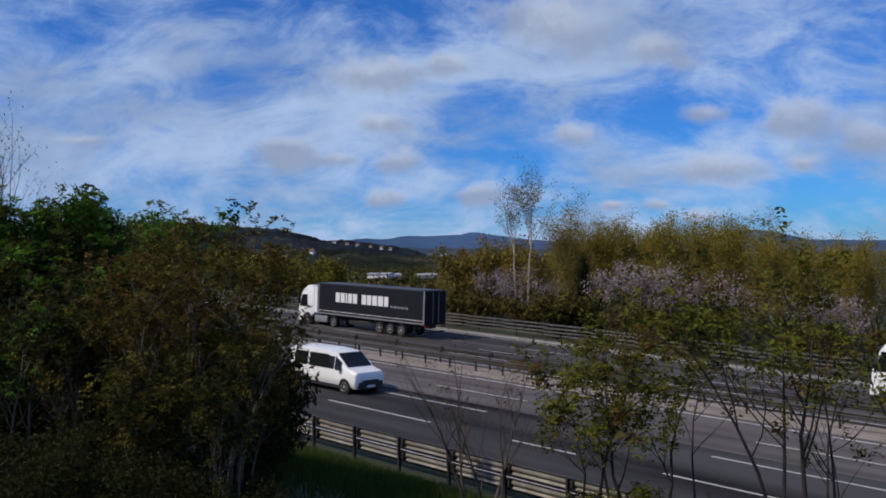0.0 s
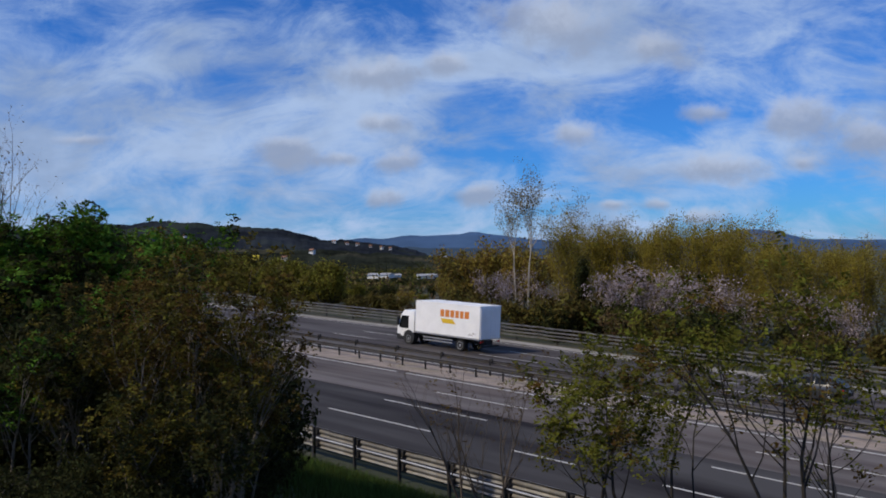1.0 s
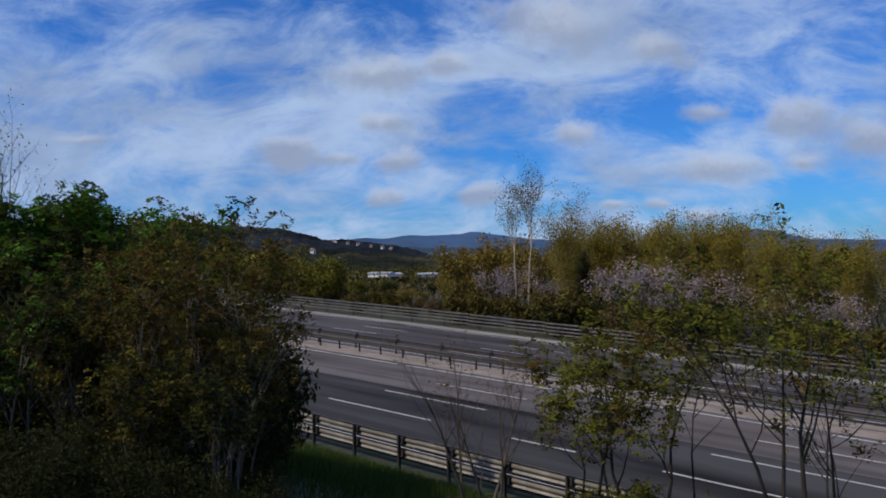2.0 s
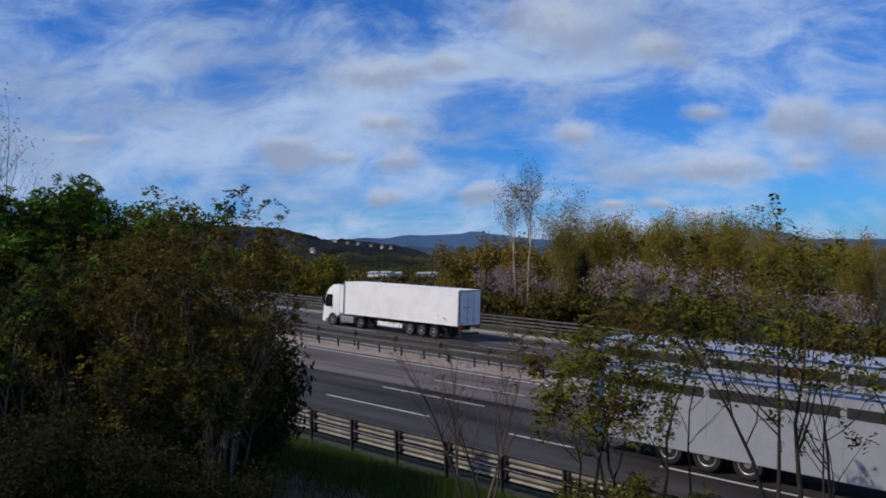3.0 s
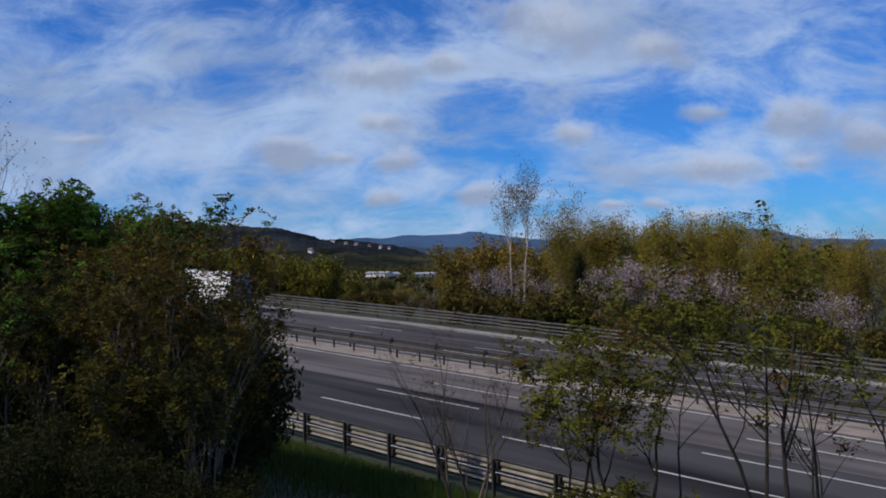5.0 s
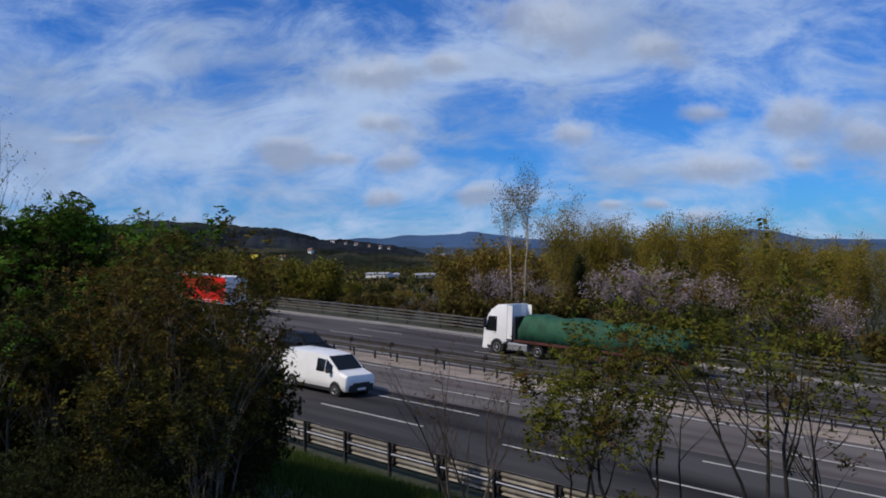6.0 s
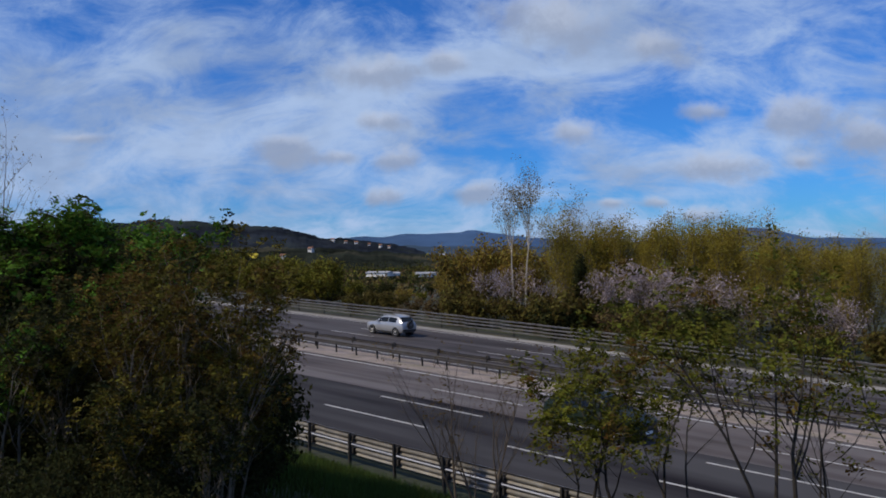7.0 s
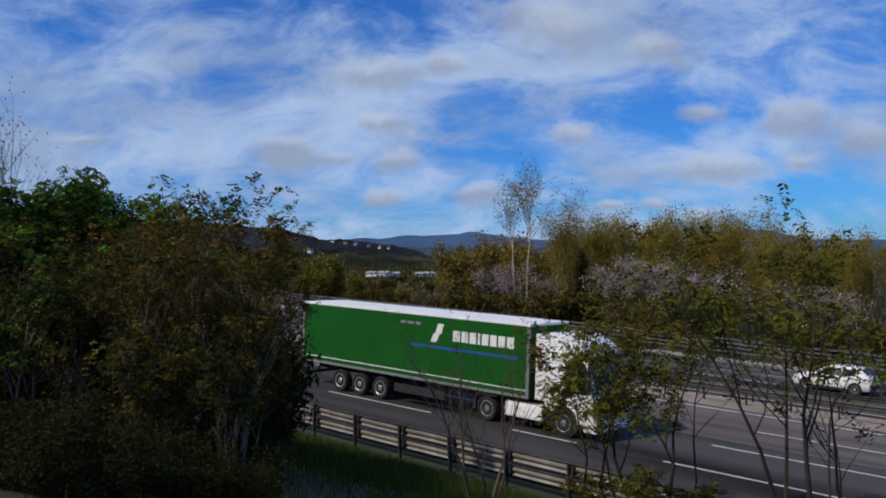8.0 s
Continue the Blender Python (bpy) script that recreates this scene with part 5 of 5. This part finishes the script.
                    for k in range(3):
                        part("vent_slat", box(x0, x1, sd * hw - 0.02, sd * hw + 0.022, z0 + 0.03 + k * 0.10, z0 + 0.075 + k * 0.10), T_WHITE, root)
            for x in (b + 0.95, b + 4.0, b + 8.2, b + 10.3):
                part("rib", box(x - 0.03, x + 0.03, sd * hw - 0.01, sd * hw + 0.025, 0.98, 3.9), skin, root)
    elif kind == "tipper":
        bed = 1.72
        out = [(b + 0.1, bed + 0.25), (b - 0.15, 3.55), (f + 0.05, 3.55), (f - 0.15, bed), (b + 1.2, bed)]
        body = part("tipper_body", prism(out, -hw + 0.02, hw - 0.02, bevel=0.10), skin, root, smooth=True)
        body.data.set_sharp_from_angle(angle=radians(40))
        for sd in (1, -1):
            part("top_rail", box(b - 0.1, f + 0.02, sd * hw - 0.10, sd * hw + 0.03, 3.46, 3.62, bevel=0.03), skin, root)
        part("rolled_cover", lathe([(0.12, -long + 0.2), (0.12, 0)], 10), C_CREAM, root).matrix_basis = pose(f - 0.1, -hw + 0.12, 3.74, 0, 0, -90)
        part("front_ladder", box(f + 0.05, f + 0.15, -0.4, 0.4, bed, 3.1), B_CHASSIS, root)
    elif kind == "covered_load":
        bed = 1.15
        part("bed", box(b, f, -hw, hw, bed - 0.12, bed + 0.06, bevel=0.02), B_RUST, root)
        rows_ = []
        rr = random.Random(3)
        n = 40
        for i in range(n + 1):
            x = f - 0.3 + (b + 0.2 - f + 0.3) * i / n
            t = 3.02 + 0.07 * math.sin(i * 0.5) + rr.uniform(-0.10, 0.10) - (0.5 if i in (0, n) else 0)
            w = 1.18 + rr.uniform(-0.10, 0.08)
            rows_.append((x, [(w, bed + 0.05), (w + 0.03, bed + 0.8), (w - 0.05, t - 0.45), (w * 0.7, t - 0.08), (w * 0.3, t)]))
        part("covered_load", loft(rows_), skin, root, smooth=True)
        part("headboard", box(f - 0.12, f, -hw, hw, bed, 2.9, bevel=0.02), B_CHASSIS, root)
    part("trailer_chassis", box(b + 0.3, f - 1.2, -0.5, 0.5, 0.80, 1.16, bevel=0.02), B_CHASSIS if kind != "covered_load" else B_RUST, root)
    axles = (2.7, 4.05, 5.4) if kind != "tipper" else (0.95, 2.25)
    for a in axles:
        for sd in (1, -1):
            wheel(root, b + a, sd * (hw - 0.22), 0.50, 0.38)
    guard = B_RUST if kind == "covered_load" else T_WHITE if kind == "box" else B_CHASSIS
    for sd in (1, -1):
        if kind in ("curtain", "box", "container", "covered_load"):
            part("side_guard", box(b + 6.3, b + 9.3, sd * (hw - 0.06) - 0.02, sd * (hw - 0.06) + 0.02, 0.50, 0.86, bevel=0.01), guard, root)
        part("landing_leg", box(f - 3.0, f - 2.85, sd * 0.9 - 0.06, sd * 0.9 + 0.06, 0.35, 1.1), B_CHASSIS, root)
        part("tail_light", box(b - 0.09, b + 0.02, sd * 1.0 - 0.2, sd * 1.0 + 0.2, 0.95, 1.08), B_TAIL, root)
    part("underrun_bar", box(b - 0.06, b + 0.05, -1.15, 1.15, 0.48, 0.62, bevel=0.02), B_CHASSIS, root)
    return root


def rigid_lorry(name, label, cab_paint, skin, length, roof=T_ROOF, trim=None):
    """A two-axle lorry with a box body."""
    root = tagged(new(name), label, "lorry")
    tractor(root, cab_paint, 2.75, small=True)
    f, b, hw = -2.15, -length, 1.24
    part("box_body", box(b, f, -hw, hw, 1.05, 3.55, bevel=0.04), skin, root)
    part("box_roof", box(b, f, -hw - 0.01, hw + 0.01, 3.50, 3.62, bevel=0.03), roof, root)
    for y0, y1 in ((-hw + 0.08, -0.02), (0.02, hw - 0.08)):
        part("rear_door", box(b - 0.05, b + 0.02, y0, y1, 1.12, 3.46, bevel=0.01), skin, root)
    for sd in (1, -1):
        wheel(root, b + 2.0, sd * (hw - 0.27), 0.46, 0.5)
        part("side_rail", box(b, f, sd * hw - 0.01, sd * hw + 0.015, 1.02, 1.14), B_RIM, root)
        if trim:
            part("side_board", box(b + 0.02, f - 0.02, sd * hw - 0.01, sd * hw + 0.014, 1.16, 1.62), trim, root)
            part("side_band", box(b + 0.02, f - 0.02, sd * hw - 0.01, sd * hw + 0.012, 1.95, 2.30), T_WHITE, root)
        for z in (0.50, 0.72):
            part("side_guard", box(b + 2.8, f - 0.9, sd * (hw - 0.06) - 0.02, sd * (hw - 0.06) + 0.02, z, z + 0.10, bevel=0.01), B_RIM, root)
        part("tail_light", box(b - 0.05, b + 0.02, sd * 1.0 - 0.15, sd * 1.0 + 0.15, 0.82, 0.94), B_TAIL, root)
    part("underrun_bar", box(b - 0.02, b + 0.06, -1.1, 1.1, 0.45, 0.58), B_CHASSIS, root)
    return root


def caravan(name, label):
    root = tagged(new(name), label, "caravan")
    out = [(-1.3, 0.42), (-1.15, 1.05), (-1.45, 2.0), (-1.85, 2.36), (-5.75, 2.42), (-6.0, 2.25), (-6.0, 0.55), (-5.8, 0.42)]
    body = part("body", prism(out, -1.12, 1.12, bevel=0.08), P_WHITE, root, smooth=True)
    body.data.set_sharp_from_angle(angle=radians(35))
    part("front_window", sloped_pane(-1.175, 1.2, -1.40, 1.95, -0.85, 0.85, 0.03), B_GLASS, root)
    for sd in (1, -1):
        for x0, x1, z0, z1 in ((-2.6, -1.9, 1.25, 1.85), (-4.2, -3.5, 1.45, 1.9), (-5.6, -4.8, 1.3, 1.8)):
            part("side_window", box(x0, x1, sd * 1.12 - 0.01, sd * 1.12 + 0.015, z0, z1, bevel=0.006), B_GLASS, root)
        part("door", box(-3.25, -2.7, sd * 1.12 - 0.01, sd * 1.12 + 0.012, 0.55, 2.2), T_WHITE, root)
        part("trim_line", box(-5.9, -1.4, sd * 1.12 - 0.01, sd * 1.12 + 0.010, 0.75, 0.80), B_BLUE, root)
        part("wheel_arch", lathe([(0.40, sd * 0.9), (0.40, sd * 1.124)], 18), B_DARK, root).matrix_basis = pose(-4.15, 0, 0.36)
        wheel(root, -4.15, sd * 1.04, 0.32, 0.2)
    part("drawbar", prism([(-1.4, 0.42), (0.0, 0.44), (0.0, 0.52), (-1.4, 0.54)], -0.08, 0.08), B_CHASSIS, root)
    part("skylight", box(-4.4, -3.6, -0.35, 0.35, 2.39, 2.49, bevel=0.03), B_RIM, root)
    return root


# lane and timing of each vehicle: metres north, way, seconds, metres along at that time, metres a second
ROWS = {
    "black": (52, 1, 0.050, 71.85, 118.1),
    "trafic0": (28.2, -1, 0.050, 23.73, 149.3),
    "bluefar": (52.9, 1, 0.300, 50.27, 115.7),
    "cont": (49.4, 1, 0.400, 44.70, 122.0),
    "follow": (51.5, 1, 0.650, 62.88, 106.2),
    "box": (51, 1, 0.950, 45.83, 116.2),
    "darkfar1": (51.5, 1, 1.225, 46.34, 112.1),
    "bluecar": (30.9, -1, 1.250, 23.69, 169.3),
    "whitesuv13": (31.2, -1, 1.350, 29.31, 178.9),
    "whitefar15": (47, 1, 1.500, 36.39, 182.9),
    "silvermpv16": (50.7, 1, 1.433, 39.26, 169.0),
    "bluenear": (27.3, -1, 1.600, 12.95, 125.0),
    "cattle": (27.3, -1, 2.900, 13.64, 133.0),
    "white30": (51.5, 1, 2.950, 55.62, 120.2),
    "suv28": (31.2, -1, 2.800, 6.13, 155.0),
    "van35": (52, 1, 3.500, 43.39, 157.9),
    "minivan38": (31.3, -1, 3.850, 27.24, 163.9),
    "caravan": (31.3, -1, 3.850, 32.24, 163.9),
    "tarp": (27.3, -1, 4.150, 16.84, 134.8),
    "van42": (31.3, -1, 4.250, 28.11, 159.6),
    "suv43": (23.7, -1, 4.350, 18.07, 136.0),
    "dark44": (31.4, -1, 4.450, 24.75, 161.9),
    "white47": (52.5, 1, 4.600, 43.57, 125.8),
    "darkfar45": (50.3, 1, 4.450, 58.98, 153.0),
    "silver46": (27.6, -1, 4.650, 19.12, 128.7),
    "whitecar47": (49.5, 1, 4.650, 27.50, 161.9),
    "darkcar47": (45.7, 1, 4.700, 48.74, 160.0),
    "red58": (51.5, 1, 5.850, 76.29, 113.1),
    "green58": (51.5, 1, 6.050, 48.05, 116.2),
    "copper": (23.8, -1, 5.850, 17.25, 146.7),
    "van60": (28.2, -1, 6.050, 23.82, 151.2),
    "dark61": (34.2, -1, 6.100, 25.08, 160.0),
    "trafic62": (31, -1, 6.250, 20.48, 164.4),
    "dark65": (51.2, 1, 6.633, 43.54, 170.4),
    "camper67": (30.5, -1, 6.750, 19.03, 178.9),
    "suv70": (52.3, 1, 6.950, 48.87, 158.6),
    "greensuv": (30.3, -1, 6.950, 26.10, 178.2),
    "doblo": (34, -1, 7.450, 22.60, 177.2),
    "tipper": (27.3, -1, 7.600, 10.11, 135.2),
    "redcar": (27.3, -1, 7.750, 14.21, 163.0),
    "whitecar77": (52, 1, 7.750, 50.21, 163.7),
    "green8": (27.3, -1, 7.950, 23.68, 130.6),
    "white8": (50.3, 1, 8.000, 19.04, 155.0),
}
fleet = []      # thing, metres north of the camera, way (+1 west, -1 east), time, metres along at that time, metres a second


def drive(thing, lat, way, t, s, speed):
    fleet.append((thing, lat, way, t, s, speed * way))


v = semi("semi_trailer_lorry", "white cab lorry with a black curtain-sided trailer, white lettering bars", P_WHITE, "curtain", T_BLACK, roof=T_GREY)
signs(v, "lettering", 1, 1.275, -5.4, 2.35, 0.85, [0.55, 0.55, 0.22, 0.50, 0.55], B_WHITE, 0.13)
signs(v, "lettering", 1, 1.275, -8.9, 2.35, 0.85, [0.55, 0.55, 0.60, 0.65, 0.50], B_WHITE, 0.13)
signs(v, "lettering", 1, 1.275, -12.6, 2.3, 0.16, [0.3, 0.4, 0.3, 0.4, 0.3], B_RIM, 0.1, lean=0.1)
drive(v, *ROWS["black"])
v = semi("semi_trailer_lorry", "white cab lorry with a bright blue curtain-sided trailer", P_WHITE, "curtain", T_BLUE, roof=T_WHITE)
drive(v, *ROWS["bluefar"])
v = semi("container_lorry", "light-blue cab lorry carrying an orange-red corrugated container", P_SKY, "container", C_RUST, high=3.4)
drive(v, *ROWS["cont"])
v = rigid_lorry("box_lorry", "white box lorry with orange and yellow lettering bars", P_WHITE, T_WHITE, 9.0, T_WHITE)
signs(v, "lettering", 1, 1.24, -4.9, 2.55, 0.55, [0.40, 0.42, 0.40, 0.36, 0.36, 0.44], B_ORANGE, 0.12)
signs(v, "lettering", 1, 1.24, -5.2, 2.05, 0.35, [1.3], B_YELLOW, 0.1, lean=0.3)
drive(v, *ROWS["box"])
v = semi("semi_trailer_lorry", "black cab lorry with a deep blue curtain-sided trailer", P_BLACK, "curtain", T_BLUE, roof=T_ROOF, rear=B_YELLOW)
signs(v, "lettering", -1, 1.275, -15.4, 3.45, 0.22, [0.7, 0.3], B_WHITE, 0.1, lean=0.1)
drive(v, *ROWS["bluenear"])
v = semi("livestock_lorry", "dark grey cab lorry with a silver and blue livestock trailer", P_GREY, "livestock", C_ALU)
drive(v, *ROWS["cattle"])
v = semi("semi_trailer_lorry", "white cab lorry with a plain white box trailer", P_WHITE, "box", T_WHITE, roof=T_WHITE)
drive(v, *ROWS["white30"])
v = semi("semi_trailer_lorry", "white cab lorry with a white box trailer and grey rear doors", P_WHITE, "box", T_WHITE, roof=T_WHITE, rear=material("blue_grey_door", (0.20, 0.23, 0.30), 0.4, vary=0.1))
drive(v, *ROWS["white47"])
v = semi("semi_trailer_lorry", "red cab lorry with a bright red curtain-sided trailer and white rear", P_RED, "curtain", T_RED, roof=T_WHITE, rear=T_WHITE)
drive(v, *ROWS["red58"])
v = semi("flatbed_lorry", "white cab lorry with a green-covered load on a red flatbed", P_WHITE, "covered_load", T_NET)
drive(v, *ROWS["green58"])
v = semi("tipper_lorry", "black cab lorry with a dirty white tipper trailer and red sign", P_BLACK, "tipper", C_CREAM, long=11.4)
signs(v, "lettering", -1, 1.27, -4.6, 2.45, 0.5, [0.25, 0.40, 0.40, 0.40, 0.40], B_BLACK, 0.08)
signs(v, "sign_board", -1, 1.262, -7.6, 2.45, 0.75, [3.4], B_RED)
signs(v, "lettering", -1, 1.276, -8.0, 2.75, 0.16, [0.3, 0.2, 0.35, 0.3, 0.4, 0.35], B_WHITE, 0.1)
drive(v, *ROWS["tipper"])
v = semi("semi_trailer_lorry", "white cab lorry with a green curtain-sided trailer and blue stripe", P_WHITE, "curtain", T_GREEN, roof=T_WHITE, tank=T_WHITE)
signs(v, "lettering", -1, 1.275, -3.7, 2.98, 0.44, [0.34, 0.34, 0.32, 0.34, 0.12, 0.34, 0.34, 0.38], B_WHITE, 0.09)
signs(v, "lettering", -1, 1.275, -7.5, 3.22, 0.42, [0.34], B_WHITE, 0.1, lean=0.15)
signs(v, "lettering", -1, 1.275, -7.75, 2.86, 0.36, [0.34], B_WHITE, 0.1, lean=0.15)
signs(v, "lettering", -1, 1.275, -8.7, 3.5, 0.12, [0.3, 0.4, 0.3], B_RIM, 0.1)
signs(v, "stripe", -1, 1.275, -3.5, 2.58, 0.12, [5.8], B_BLUE)
drive(v, *ROWS["green8"])
v = rigid_lorry("box_lorry", "dark cab lorry with a dark grey tarpaulin body and white roof", P_BLACK, T_GREY, 9.4, T_WHITE, C_ALU)
signs(v, "lettering", -1, 1.24, -4.8, 2.75, 0.28, [0.2] * 9, B_WHITE, 0.06)
signs(v, "sign_board", -1, 1.243, -4.8, 2.0, 0.55, [2.2], B_WHITE)
signs(v, "sign_board", -1, 1.243, -3.5, 2.0, 0.95, [0.9], B_WHITE, lean=0.25)
drive(v, *ROWS["tarp"])

drive(car("van", "passenger_van", "white passenger van with dark tinted side windows", P_WHITE, "van", 3), *ROWS["trafic0"])
drive(car("hatchback", "hatchback_car", "small silver hatchback car", P_SILVER), *ROWS["follow"])
drive(car("saloon", "saloon_car", "dark grey saloon car", P_GREY), *ROWS["darkfar1"])
drive(car("saloon", "saloon_car", "dark blue saloon car", P_NAVY), *ROWS["bluecar"])
drive(car("suv", "sport_utility_car", "white sport utility car with dark windows", P_WHITE), *ROWS["whitesuv13"])
drive(car("hatchback", "hatchback_car", "white hatchback car with dark windows", P_WHITE), *ROWS["whitefar15"])
drive(car("mpv", "people_carrier", "silver people carrier with dark windows", P_SILVER), *ROWS["silvermpv16"])
drive(car("suv", "sport_utility_car", "white sport utility car with roof rails", P_WHITE, extras="rails"), *ROWS["suv28"])
drive(car("high_van", "panel_van", "white high-roofed panel van with plain sides", P_WHITE, "van", 1), *ROWS["van35"])
drive(car("mpv", "people_carrier", "black people carrier towing a white caravan", P_BLACK), *ROWS["minivan38"])
drive(caravan("caravan", "white touring caravan with dark windows and blue trim line"), *ROWS["caravan"])
drive(car("van", "panel_van", "white panel van with plain sides", P_WHITE, "van", 1), *ROWS["van42"])
drive(car("hatchback", "hatchback_car", "white hatchback car with dark tinted windows", P_WHITE), *ROWS["suv43"])
drive(car("saloon", "saloon_car", "black saloon car with dark windows", P_BLACK), *ROWS["dark44"])
drive(car("hatchback", "hatchback_car", "black hatchback car with dark windows", P_BLACK), *ROWS["darkfar45"])
drive(car("suv", "sport_utility_car", "silver sport utility car with roof rails", P_SILVER, extras="rails skirt"), *ROWS["silver46"])
drive(car("hatchback", "hatchback_car", "white hatchback car with dark windows", P_WHITE), *ROWS["whitecar47"])
drive(car("saloon", "saloon_car", "black saloon car with dark windows", P_BLACK), *ROWS["darkcar47"])
drive(car("suv", "sport_utility_car", "copper-brown sport utility car with roof rails and bright side steps", P_COPPER, extras="rails skirt"), *ROWS["copper"])
drive(car("van", "panel_van", "white panel van with plain sides", P_WHITE, "van", 1), *ROWS["van60"])
drive(car("suv", "sport_utility_car", "black sport utility car with dark windows", P_BLACK), *ROWS["dark61"])
drive(car("van", "passenger_van", "white van with one dark side window", P_WHITE, "van", 2), *ROWS["trafic62"])
drive(car("hatchback", "hatchback_car", "dark green hatchback car", P_GREEN), *ROWS["dark65"])
drive(car("high_van", "camper_van", "white high-roofed camper van with a dark side window", P_WHITE, "van", 2), *ROWS["camper67"])
drive(car("suv", "sport_utility_car", "silver off-road car with a spare wheel on its back", P_SILVER, extras="rails spare"), *ROWS["suv70"])
drive(car("suv", "sport_utility_car", "dark green sport utility car with bright side steps", P_GREEN, extras="skirt"), *ROWS["greensuv"])
drive(car("mpv", "people_carrier", "pale blue people carrier with dark windows", P_PALEBLUE), *ROWS["doblo"])
drive(car("hatchback", "hatchback_car", "bright red hatchback car with dark windows", P_RED), *ROWS["redcar"])
drive(car("hatchback", "hatchback_car", "white hatchback car on the far carriageway", P_WHITE), *ROWS["whitecar77"])
drive(car("hatchback", "hatchback_car", "white hatchback car with dark windows", P_WHITE), *ROWS["white8"])


# ---- traffic ----
def motions():
    lean = math.degrees(math.atan(LEAN))
    for thing, lat, way, t0, s0, speed in fleet:
        rows = []
        for i in range(81):
            t = i / 10
            s = s0 + speed * (t - t0)
            p = at(s, lat)
            rise = math.degrees(math.atan((road_z(s + 2, lat) - road_z(s - 2, lat)) / 4))
            rows.append((t, pose(p.x, p.y, p.z, lean, rise, 0) if way < 0 else pose(p.x, p.y, p.z, -lean, -rise, 180)))
        walk(thing, rows)


motions()
